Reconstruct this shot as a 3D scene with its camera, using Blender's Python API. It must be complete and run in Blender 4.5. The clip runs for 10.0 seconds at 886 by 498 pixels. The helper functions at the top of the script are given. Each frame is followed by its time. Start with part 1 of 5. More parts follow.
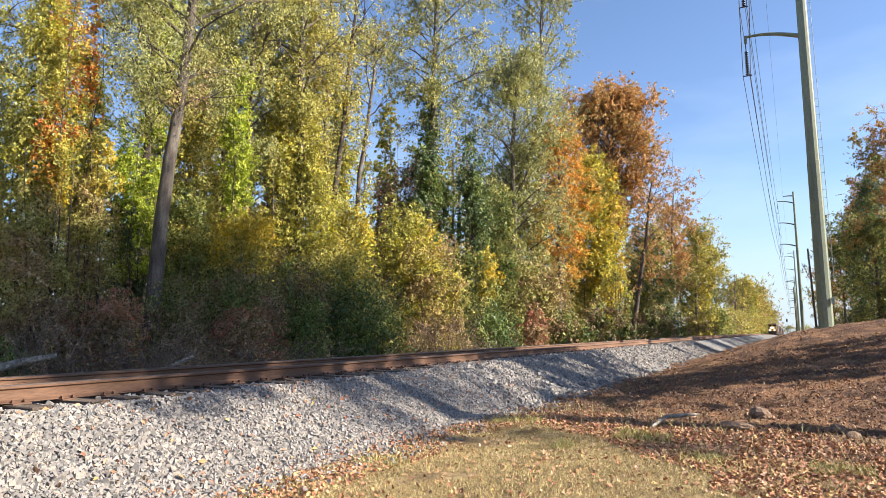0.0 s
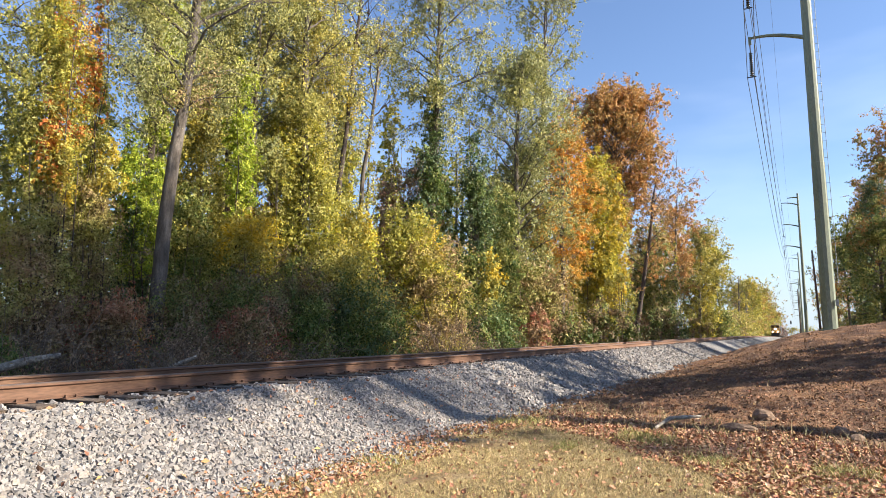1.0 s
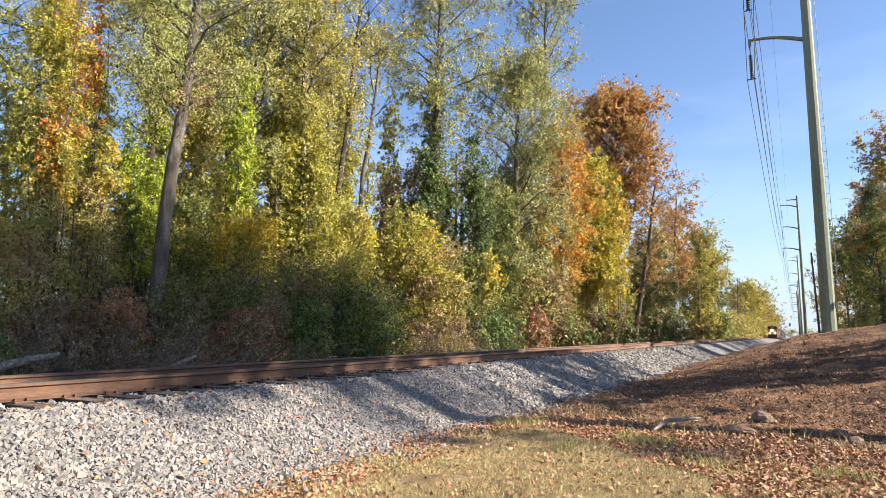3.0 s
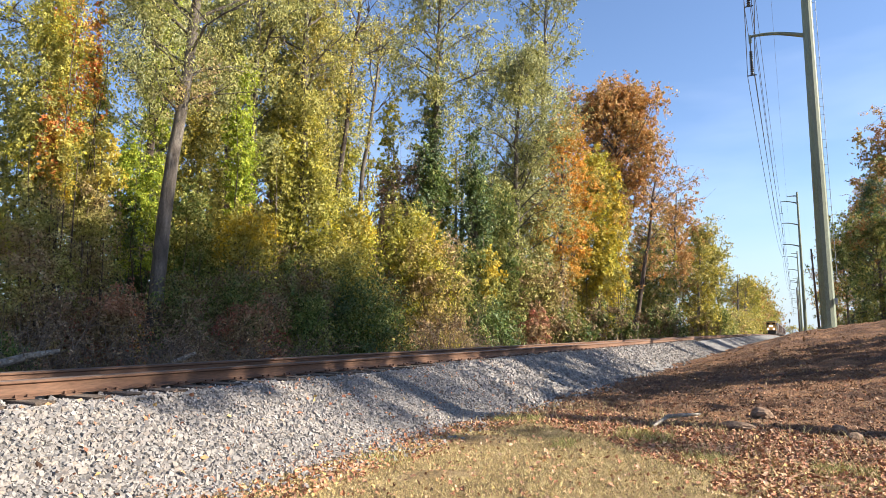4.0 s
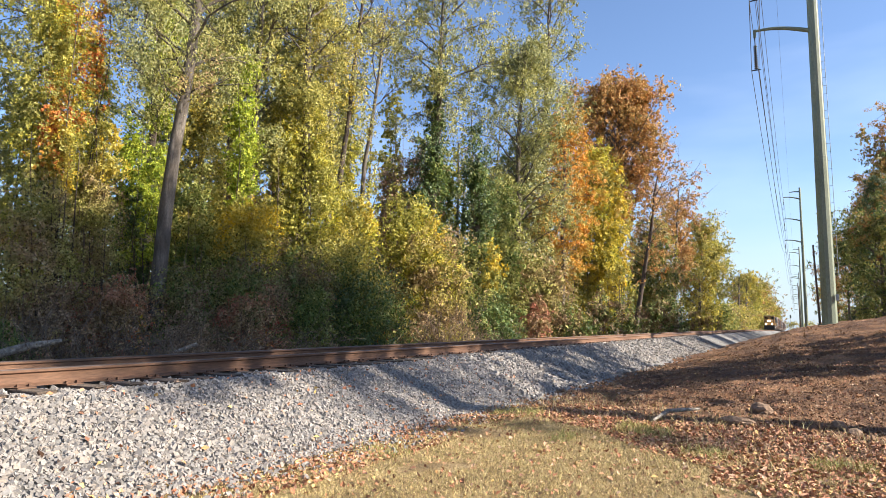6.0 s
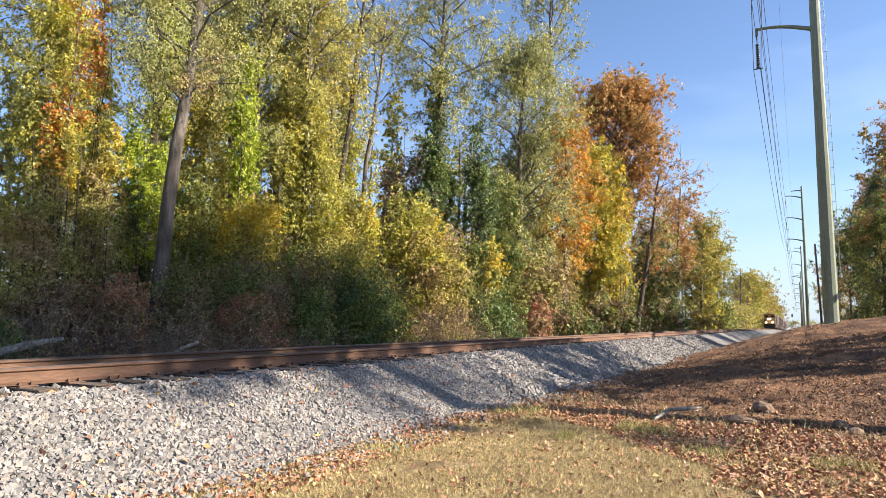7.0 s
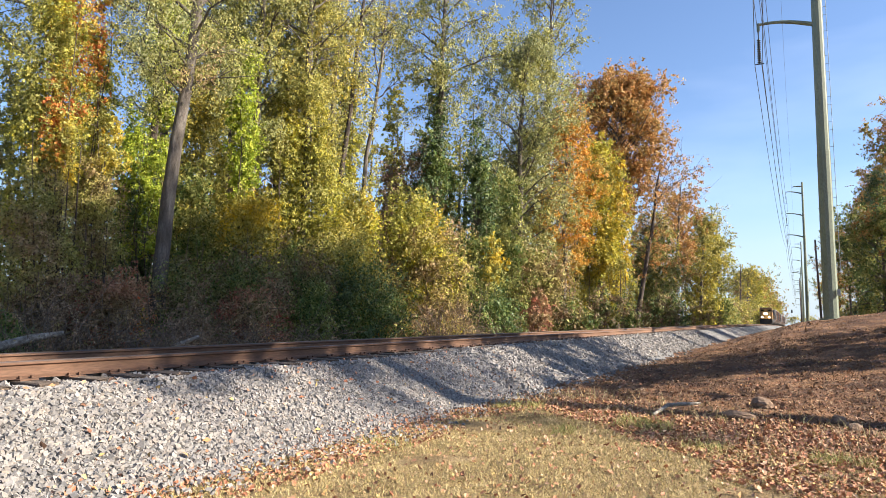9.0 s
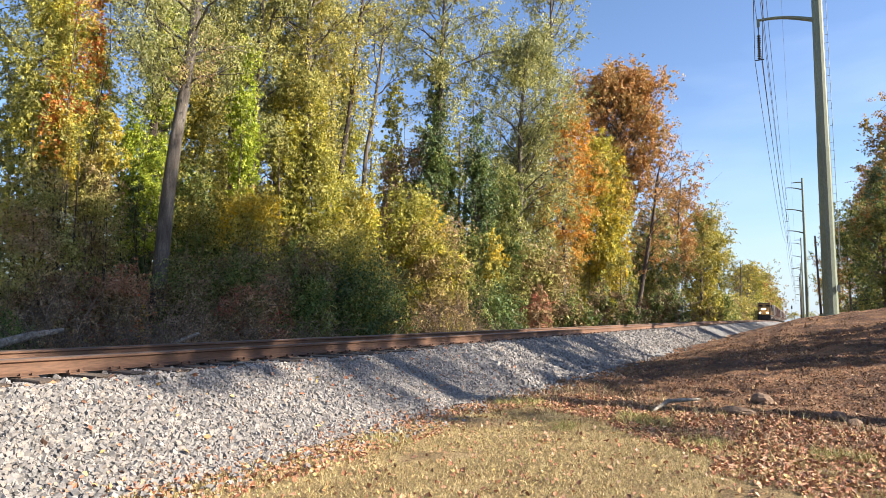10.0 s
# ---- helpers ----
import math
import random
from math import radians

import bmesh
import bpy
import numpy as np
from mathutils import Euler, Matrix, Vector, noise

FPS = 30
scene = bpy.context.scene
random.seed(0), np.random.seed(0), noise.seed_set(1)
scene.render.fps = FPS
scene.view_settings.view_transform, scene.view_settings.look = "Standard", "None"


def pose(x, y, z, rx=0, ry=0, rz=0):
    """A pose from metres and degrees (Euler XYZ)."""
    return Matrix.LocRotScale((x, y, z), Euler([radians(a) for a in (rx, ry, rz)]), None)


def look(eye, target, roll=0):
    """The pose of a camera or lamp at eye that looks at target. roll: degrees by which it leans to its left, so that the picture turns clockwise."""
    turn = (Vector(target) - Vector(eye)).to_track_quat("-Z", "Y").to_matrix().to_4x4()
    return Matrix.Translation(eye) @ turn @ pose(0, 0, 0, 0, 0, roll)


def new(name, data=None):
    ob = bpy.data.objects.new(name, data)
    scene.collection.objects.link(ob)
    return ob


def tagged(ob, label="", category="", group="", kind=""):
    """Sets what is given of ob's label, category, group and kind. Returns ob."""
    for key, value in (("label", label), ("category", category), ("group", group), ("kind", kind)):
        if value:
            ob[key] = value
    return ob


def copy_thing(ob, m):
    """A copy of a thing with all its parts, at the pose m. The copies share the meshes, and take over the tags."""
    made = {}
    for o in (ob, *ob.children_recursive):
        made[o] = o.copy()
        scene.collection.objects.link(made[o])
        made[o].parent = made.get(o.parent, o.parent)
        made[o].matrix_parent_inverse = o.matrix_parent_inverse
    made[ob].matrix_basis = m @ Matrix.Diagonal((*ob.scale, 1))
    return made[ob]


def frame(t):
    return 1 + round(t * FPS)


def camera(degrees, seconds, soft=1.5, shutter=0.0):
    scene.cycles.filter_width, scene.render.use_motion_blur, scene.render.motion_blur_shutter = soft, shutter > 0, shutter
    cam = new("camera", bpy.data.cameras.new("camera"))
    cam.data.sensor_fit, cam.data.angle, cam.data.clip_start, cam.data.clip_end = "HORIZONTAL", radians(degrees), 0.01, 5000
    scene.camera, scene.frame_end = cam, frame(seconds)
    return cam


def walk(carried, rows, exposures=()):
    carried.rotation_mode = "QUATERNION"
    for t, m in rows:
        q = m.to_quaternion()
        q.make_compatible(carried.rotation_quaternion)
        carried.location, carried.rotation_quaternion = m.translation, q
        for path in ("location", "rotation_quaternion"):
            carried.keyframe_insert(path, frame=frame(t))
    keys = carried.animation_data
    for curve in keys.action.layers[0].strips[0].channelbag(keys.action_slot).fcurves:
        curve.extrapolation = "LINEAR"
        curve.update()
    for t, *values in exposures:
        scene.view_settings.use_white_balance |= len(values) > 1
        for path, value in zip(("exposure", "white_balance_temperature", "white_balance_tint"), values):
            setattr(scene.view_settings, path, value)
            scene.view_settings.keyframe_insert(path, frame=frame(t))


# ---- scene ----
import itertools

# ---------------------------------------------------------------- camera and its walk
cam = camera(68.1, 10.0, soft=0.5)
EYE = (0.0, 0.0, 1.45)
TURNS = [
    (0, 97.247, 0.313, 28.007), (0.5, 97.275, 0.22, 28.162), (1, 97.312, 0.106, 28.262), (1.5, 97.335, -0.059, 28.243),
    (2, 97.389, -0.165, 28.183), (2.5, 97.429, -0.11, 28.184), (4, 97.081, -0.075, 28.184), (4.5, 96.809, -0.221, 28.127),
    (5, 96.613, -0.42, 28.133), (5.5, 96.533, -0.504, 28.198), (7, 96.357, -0.592, 28.372), (7.5, 96.273, -0.753, 28.357),
    (8, 96.167, -0.888, 28.361), (8.5, 96.082, -0.86, 28.363), (9, 95.914, -0.738, 28.363), (9.5, 95.717, -0.657, 28.363),
    (10, 95.617, -0.64, 28.368),
]
walk(cam, [(t, pose(*EYE, rx, ry, rz)) for t, rx, ry, rz in TURNS])

# ---------------------------------------------------------------- world, sun, exposure
SUN_TURN, SUN_HEIGHT = 15.0, 30.0      # degrees: from +x towards +y, above the horizon
world = bpy.data.worlds.new("world")
scene.world = world
world.use_nodes = True
wn = world.node_tree
wn.nodes.clear()
w_out = wn.nodes.new("ShaderNodeOutputWorld")
w_bg = wn.nodes.new("ShaderNodeBackground")
w_sky = wn.nodes.new("ShaderNodeTexSky")
w_sky.sky_type = "NISHITA"
w_sky.sun_disc = False
w_sky.sun_elevation = radians(SUN_HEIGHT)
w_sky.sun_rotation = radians(90 - SUN_TURN)
w_sky.air_density, w_sky.dust_density, w_sky.ozone_density = 1.0, 0.25, 1.8
w_bg.inputs["Strength"].default_value = 0.0685
# thin streaks of high cloud
w_tc = wn.nodes.new("ShaderNodeTexCoord")
w_map = wn.nodes.new("ShaderNodeMapping")
w_map.inputs["Rotation"].default_value = (0.0, radians(-14), radians(20))
w_map.inputs["Scale"].default_value = (1.0, 1.0, 4.0)
w_cl = wn.nodes.new("ShaderNodeTexNoise")
w_cl.inputs["Scale"].default_value = 1.6
w_cl.inputs["Detail"].default_value = 5.0
w_ramp = wn.nodes.new("ShaderNodeMapRange")
w_ramp.inputs["From Min"].default_value = 0.5
w_ramp.inputs["From Max"].default_value = 0.8
w_ramp.inputs["To Min"].default_value = 0.0
w_ramp.inputs["To Max"].default_value = 0.3
w_mix = wn.nodes.new("ShaderNodeMix")
w_mix.data_type = "RGBA"
w_mix.inputs["B"].default_value = (6.5, 7.0, 7.6, 1)
wn.links.new(w_tc.outputs["Generated"], w_map.inputs["Vector"])
wn.links.new(w_map.outputs["Vector"], w_cl.inputs["Vector"])
wn.links.new(w_cl.outputs["Fac"], w_ramp.inputs["Value"])
wn.links.new(w_ramp.outputs["Result"], w_mix.inputs["Factor"])
wn.links.new(w_sky.outputs["Color"], w_mix.inputs["A"])
w_sep = wn.nodes.new("ShaderNodeSeparateXYZ")
w_low = wn.nodes.new("ShaderNodeMapRange")
w_low.interpolation_type = "SMOOTHSTEP"
for w_key, w_value in (("From Min", -0.02), ("From Max", 0.22), ("To Min", 0.85), ("To Max", 0.0)):
    w_low.inputs[w_key].default_value = w_value
w_haze = wn.nodes.new("ShaderNodeMix")
w_haze.data_type = "RGBA"
w_haze.inputs["B"].default_value = (3.5, 4.3, 5.15, 1)
w_tint = wn.nodes.new("ShaderNodeMix")
w_tint.data_type, w_tint.blend_type = "RGBA", "MULTIPLY"
w_tint.inputs["Factor"].default_value = 1.0
w_tint.inputs["B"].default_value = (0.98, 1.03, 1.17, 1)
wn.links.new(w_tc.outputs["Generated"], w_sep.inputs[0])
wn.links.new(w_sep.outputs["Z"], w_low.inputs["Value"])
wn.links.new(w_low.outputs["Result"], w_haze.inputs["Factor"])
wn.links.new(w_mix.outputs["Result"], w_tint.inputs["A"])
wn.links.new(w_tint.outputs["Result"], w_haze.inputs["A"])
wn.links.new(w_haze.outputs["Result"], w_bg.inputs["Color"])
wn.links.new(w_bg.outputs["Background"], w_out.inputs["Surface"])

sun_way = Vector((math.cos(radians(SUN_HEIGHT)) * math.cos(radians(SUN_TURN)),
                  math.cos(radians(SUN_HEIGHT)) * math.sin(radians(SUN_TURN)), math.sin(radians(SUN_HEIGHT))))
sun = new("sun", bpy.data.lights.new("sun", "SUN"))
sun.data.energy, sun.data.angle, sun.data.color = 5.0, radians(0.53), (1.0, 0.9, 0.755)
sun.matrix_world = look(sun_way * 200, (0, 0, 0))
scene.view_settings.exposure = 1.5


# ---------------------------------------------------------------- materials
def material(name, rough=0.8, metal=0.0):
    m = bpy.data.materials.new(name)
    m.use_nodes = True
    b = m.node_tree.nodes["Principled BSDF"]
    b.inputs["Roughness"].default_value = rough
    b.inputs["Metallic"].default_value = metal
    return m, m.node_tree, b


def ramp(nt, fac, stops):
    r = nt.nodes.new("ShaderNodeValToRGB")
    while len(r.color_ramp.elements) < len(stops):
        r.color_ramp.elements.new(0.5)
    for e, (p, c) in zip(r.color_ramp.elements, stops):
        e.position, e.color = p, (*c, 1)
    nt.links.new(fac, r.inputs["Fac"])
    return r.outputs["Color"]


def noise_tex(nt, scale, detail=4.0, stretch=None, rough=0.55, out="Fac"):
    tc = nt.nodes.new("ShaderNodeTexCoord")
    n = nt.nodes.new("ShaderNodeTexNoise")
    n.inputs["Scale"].default_value, n.inputs["Detail"].default_value = scale, detail
    n.inputs["Roughness"].default_value = rough
    src = tc.outputs["Object"]
    if stretch:
        mp = nt.nodes.new("ShaderNodeMapping")
        mp.inputs["Scale"].default_value = stretch
        nt.links.new(src, mp.inputs["Vector"])
        src = mp.outputs["Vector"]
    nt.links.new(src, n.inputs["Vector"])
    return n.outputs[out]


def blend(nt, fac, a, b, mode="MIX"):
    x = nt.nodes.new("ShaderNodeMix")
    x.data_type, x.blend_type = "RGBA", mode
    for key, v in (("Factor", fac), ("A", a), ("B", b)):
        if isinstance(v, (int, float)):
            x.inputs[key].default_value = v
        elif isinstance(v, tuple):
            x.inputs[key].default_value = (*v, 1)
        else:
            nt.links.new(v, x.inputs[key])
    return x.outputs["Result"]


def bump(nt, b, height, strength, dist):
    n = nt.nodes.new("ShaderNodeBump")
    n.inputs["Strength"].default_value, n.inputs["Distance"].default_value = strength, dist
    nt.links.new(height, n.inputs["Height"])
    nt.links.new(n.outputs["Normal"], b.inputs["Normal"])


def surface(name, dark, mid, light, scale=3.0, fine=40.0, rough=0.85, metal=0.0, relief=0.3, dist=0.01, stretch=None):
    m, nt, b = material(name, rough, metal)
    big = ramp(nt, noise_tex(nt, scale, 5, stretch), [(0.3, dark), (0.52, mid), (0.72, light)])
    small = ramp(nt, noise_tex(nt, fine, 3, stretch), [(0.25, (0.6, 0.6, 0.6)), (0.75, (1.25, 1.25, 1.25))])
    nt.links.new(blend(nt, 1.0, big, small, "MULTIPLY"), b.inputs["Base Color"])
    bump(nt, b, noise_tex(nt, fine, 4, stretch), relief, dist)
    return m


def leafage(name, first, second, clump=0.5, through_light=0.32, rough=0.55):
    """Leaves: each leaf takes a colour of one of two sets, which swap from clump to clump."""
    m, nt, b = material(name, rough)
    geo = nt.nodes.new("ShaderNodeNewGeometry")
    rnd = geo.outputs["Random Per Island"]
    a = ramp(nt, rnd, list(zip([0.0, *np.linspace(0.18, 1.0, len(first) - 1)], first)))
    c = ramp(nt, rnd, list(zip([0.0, *np.linspace(0.18, 1.0, len(second) - 1)], second)))
    f = nt.nodes.new("ShaderNodeMapRange")
    f.inputs["From Min"].default_value, f.inputs["From Max"].default_value = 0.42, 0.6
    nt.links.new(noise_tex(nt, clump, 3), f.inputs["Value"])
    col = blend(nt, f.outputs["Result"], a, c)
    nt.links.new(col, b.inputs["Base Color"])
    b.inputs["Specular IOR Level"].default_value = 0.22
    tl = nt.nodes.new("ShaderNodeBsdfTranslucent")
    nt.links.new(col, tl.inputs["Color"])
    mx = nt.nodes.new("ShaderNodeMixShader")
    mx.inputs["Fac"].default_value = through_light
    out = nt.nodes["Material Output"]
    nt.links.new(b.outputs["BSDF"], mx.inputs[1])
    nt.links.new(tl.outputs["BSDF"], mx.inputs[2])
    nt.links.new(mx.outputs["Shader"], out.inputs["Surface"])
    return m


OLIVE = [(0.06, 0.07, 0.02), (0.25, 0.245, 0.06), (0.37, 0.35, 0.09), (0.52, 0.48, 0.17)]
LIME = [(0.06, 0.10, 0.015), (0.25, 0.34, 0.03), (0.42, 0.48, 0.05), (0.58, 0.58, 0.09)]
GOLD = [(0.342, 0.234, 0.020), (0.665, 0.468, 0.030), (0.760, 0.531, 0.050), (0.437, 0.360, 0.070)]
DEEP = [(0.028, 0.058, 0.016), (0.08, 0.14, 0.036), (0.165, 0.215, 0.056), (0.30, 0.31, 0.10)]
ORANGE = [(0.36, 0.12, 0.02), (0.66, 0.26, 0.03), (0.72, 0.36, 0.05), (0.38, 0.20, 0.05)]
RUSSET = [(0.20, 0.085, 0.035), (0.44, 0.21, 0.07), (0.55, 0.29, 0.09), (0.42, 0.28, 0.10)]
RED = [(0.26, 0.04, 0.02), (0.50, 0.11, 0.035), (0.56, 0.22, 0.05), (0.40, 0.13, 0.05)]
DRY = [(0.11, 0.063, 0.037), (0.28, 0.18, 0.092), (0.50, 0.36, 0.20), (0.25, 0.19, 0.085)]
GREYGREEN = [(0.07, 0.09, 0.035), (0.215, 0.235, 0.095), (0.305, 0.312, 0.14), (0.375, 0.365, 0.175)]
MIX = [(0.07, 0.08, 0.02), (0.36, 0.38, 0.045), (0.28, 0.26, 0.07), (0.64, 0.53, 0.04), (0.48, 0.45, 0.10)]
M = {
    "willow": leafage("willow_leaves", OLIVE, GREYGREEN, 0.7),
    "olive_gold": leafage("olive_gold_leaves", OLIVE, [(0.07, 0.07, 0.025), (0.30, 0.27, 0.09), (0.60, 0.47, 0.06), (0.24, 0.20, 0.09)], 0.7),
    "lime": leafage("lime_vine_leaves", LIME, [(0.07, 0.10, 0.02), (0.20, 0.28, 0.03), (0.34, 0.40, 0.05), (0.54, 0.55, 0.08)], 0.8),
    "lime_gold": leafage("lime_gold_leaves", MIX, OLIVE, 0.8),
    "gold_olive": leafage("gold_and_olive_leaves", MIX, [(0.16, 0.12, 0.025), (0.44, 0.35, 0.05), (0.60, 0.46, 0.05)], 0.6),
    "deep_brown": leafage("dark_green_and_withered_leaves", DEEP, [(0.09, 0.06, 0.04), (0.22, 0.15, 0.09), (0.34, 0.25, 0.15), (0.26, 0.12, 0.08)], 1.1),
    "gold": leafage("golden_leaves", GOLD, OLIVE, 0.9),
    "orange": leafage("orange_leaves", ORANGE, [(0.40, 0.28, 0.05), (0.60, 0.36, 0.06), (0.34, 0.30, 0.10)], 0.5),
    "russet": leafage("russet_leaves", RUSSET, [(0.36, 0.17, 0.05), (0.46, 0.26, 0.08), (0.30, 0.26, 0.11)], 0.5),
    "redvine": leafage("red_vine_leaves", RED, [(0.08, 0.09, 0.02), (0.38, 0.36, 0.05), (0.55, 0.34, 0.04)], 2.2),
    "deep": leafage("dark_ivy_leaves", DEEP, [(0.04, 0.08, 0.035), (0.09, 0.13, 0.06)], 0.8, 0.25, 0.4),
    "deep_olive": leafage("dark_olive_leaves", DEEP, OLIVE, 0.8),
    "grey": leafage("grey_green_leaves", GREYGREEN, OLIVE, 0.7),
    "dry": leafage("dry_brown_leaves", DRY, OLIVE, 0.9),
    "dry_red": leafage("dry_reddish_leaves", DRY, [(0.20, 0.08, 0.055), (0.36, 0.16, 0.11), (0.44, 0.10, 0.07)], 0.9),
    "tan": leafage("tan_vine_leaves", DRY, MIX, 0.8),
    # russet darkened with DEEP leaves, standing in for shade on a tree's near side
    "russet_dark": leafage("shade_dark_russet_leaves", RUSSET, DEEP, 0.4),
    "brown": leafage("withered_leaves", [(0.08, 0.053, 0.037), (0.23, 0.155, 0.10), (0.42, 0.31, 0.20)], [(0.09, 0.09, 0.035), (0.22, 0.19, 0.09), (0.32, 0.15, 0.10)], 0.9),
    "pine": leafage("pine_needles", [(0.03, 0.06, 0.03), (0.07, 0.11, 0.06)], DEEP, 0.6, 0.15),
}
M["bark"] = surface("grey_bark", (0.06, 0.048, 0.038), (0.12, 0.10, 0.083), (0.21, 0.185, 0.16), 2.0, 22, 0.95, 0, 0.9, 0.03, (4, 4, 0.8))
M["bark_dark"] = surface("dark_bark", (0.04, 0.03, 0.025), (0.08, 0.06, 0.05), (0.14, 0.11, 0.09), 2.0, 25, 0.95, 0, 0.9, 0.03, (4, 4, 0.8))
M["twig"] = surface("dry_stems", (0.085, 0.06, 0.042), (0.165, 0.12, 0.088), (0.30, 0.235, 0.18), 3.0, 30, 0.9, 0, 0.3, 0.01)
M["log"] = surface("weathered_log", (0.104, 0.085, 0.072), (0.221, 0.195, 0.163), (0.442, 0.403, 0.358), 3.0, 20, 0.9, 0, 0.8, 0.02, (1, 5, 5))
M["rail"] = surface("rusted_rail", (0.085, 0.042, 0.024), (0.15, 0.078, 0.045), (0.22, 0.125, 0.078), 1.6, 60, 0.75, 0.1, 0.15, 0.003, (1, 0.15, 1))
# top of the rail head: darker, greyer and smoother than the sides
M["railtop"] = surface("dark_rail_top", (0.08, 0.06, 0.05), (0.12, 0.09, 0.08), (0.17, 0.14, 0.12), 2.0, 70, 0.5, 0.4, 0.1, 0.002, (1, 0.1, 1))
M["tie"] = surface("weathered_tie", (0.06, 0.045, 0.035), (0.11, 0.08, 0.06), (0.19, 0.145, 0.11), 3.0, 30, 0.92, 0, 0.8, 0.02, (0.5, 5, 5))
M["steel"] = surface("galvanised_green_steel", (0.155, 0.18, 0.125), (0.20, 0.228, 0.16), (0.25, 0.27, 0.20), 0.6, 30, 0.5, 0.1, 0.08, 0.004, (1, 1, 0.3))
M["grey_steel"] = surface("grey_steel", (0.22, 0.25, 0.25), (0.30, 0.33, 0.33), (0.36, 0.38, 0.38), 0.8, 30, 0.5, 0.2, 0.05, 0.004)
M["wire"] = surface("wire", (0.06, 0.06, 0.06), (0.09, 0.09, 0.09), (0.12, 0.12, 0.12), 2.0, 30, 0.5, 0.5, 0.0, 0.001)
M["porcelain"] = surface("dark_insulator", (0.03, 0.035, 0.04), (0.05, 0.055, 0.06), (0.07, 0.07, 0.08), 5, 30, 0.3)
M["wood_pole"] = surface("wooden_pole", (0.09, 0.06, 0.04), (0.15, 0.10, 0.07), (0.22, 0.16, 0.11), 2, 20, 0.9, 0, 0.5, 0.01, (5, 5, 0.4))
M["rock"] = surface("brown_rock", (0.13, 0.08, 0.05), (0.22, 0.14, 0.09), (0.32, 0.22, 0.15), 4, 30, 0.9, 0, 0.7, 0.02)


def stone_material(name, cols, rough=0.85):
    m, nt, b = material(name, rough)
    geo = nt.nodes.new("ShaderNodeNewGeometry")
    oi = nt.nodes.new("ShaderNodeObjectInfo")
    add = nt.nodes.new("ShaderNodeMath")
    add.operation = "ADD"
    fr = nt.nodes.new("ShaderNodeMath")
    fr.operation = "FRACT"
    nt.links.new(geo.outputs["Random Per Island"], add.inputs[0])
    nt.links.new(oi.outputs["Random"], add.inputs[1])
    nt.links.new(add.outputs[0], fr.inputs[0])
    n = len(cols) - 1
    c = ramp(nt, fr.outputs[0], [(i / n, k) for i, k in enumerate(cols)])
    small = ramp(nt, noise_tex(nt, 60, 3), [(0.3, (0.75, 0.75, 0.75)), (0.7, (1.15, 1.15, 1.15))])
    nt.links.new(blend(nt, 1.0, c, small, "MULTIPLY"), b.inputs["Base Color"])
    bump(nt, b, noise_tex(nt, 120, 3), 0.25, 0.002)
    return m


GRAVEL = [(0.145, 0.134, 0.126), (0.25, 0.228, 0.206), (0.19, 0.179, 0.172), (0.33, 0.30, 0.27), (0.167, 0.157, 0.154), (0.275, 0.23, 0.19), (0.22, 0.211, 0.204), (0.105, 0.094, 0.085)]
M["gravel"] = stone_material("crushed_limestone", GRAVEL, 0.8)
M["deadleaf"] = stone_material("fallen_leaves", [(0.24, 0.085, 0.04), (0.40, 0.17, 0.085), (0.52, 0.28, 0.16), (0.30, 0.11, 0.055), (0.60, 0.40, 0.26), (0.15, 0.07, 0.04), (0.38, 0.14, 0.07), (0.58, 0.42, 0.15)], 0.75)
M["grass"] = stone_material("dry_grass", [(0.164, 0.153, 0.046), (0.224, 0.143, 0.062), (0.49, 0.347, 0.143), (0.653, 0.5, 0.235), (0.429, 0.347, 0.113), (0.715, 0.572, 0.317), (0.326, 0.306, 0.092), (0.572, 0.408, 0.194)], 0.7)
M["debris"] = stone_material("leaf_crumbs", [(0.07, 0.04, 0.025), (0.16, 0.085, 0.045), (0.26, 0.15, 0.08), (0.10, 0.06, 0.035), (0.36, 0.24, 0.14), (0.12, 0.065, 0.035)], 0.9)
M["greengrass"] = stone_material("green_grass", [(0.20, 0.22, 0.05), (0.30, 0.28, 0.08), (0.44, 0.37, 0.14)], 0.7)
M["clod"] = stone_material("dirt_clods", [(0.12, 0.055, 0.025), (0.20, 0.095, 0.042), (0.30, 0.155, 0.07), (0.16, 0.075, 0.035), (0.34, 0.22, 0.13)], 0.95)


# ---------------------------------------------------------------- building helpers
def hold(name, at, label, category, group="", kind=""):
    """An Empty at the base of a thing."""
    e = new(name)
    e.empty_display_size = 0.2
    e.matrix_basis = at if isinstance(at, Matrix) else Matrix.Translation(at)
    return tagged(e, label, category, group, kind)


def array_mesh(name, verts, faces, mat, smooth=False):
    """A mesh from numpy arrays; faces all have the same number of corners."""
    me = bpy.data.meshes.new(name)
    verts, faces = np.asarray(verts, dtype=np.float32), np.asarray(faces, dtype=np.int32)
    k = faces.shape[1]
    me.vertices.add(len(verts))
    me.vertices.foreach_set("co", verts.ravel())
    me.loops.add(faces.size)
    me.loops.foreach_set("vertex_index", faces.ravel())
    me.polygons.add(len(faces))
    me.polygons.foreach_set("loop_start", np.arange(0, faces.size, k, dtype=np.int32))
    me.polygons.foreach_set("use_smooth", np.full(len(faces), smooth, dtype=bool))
    me.update(calc_edges=True)
    me.materials.append(mat)
    return me


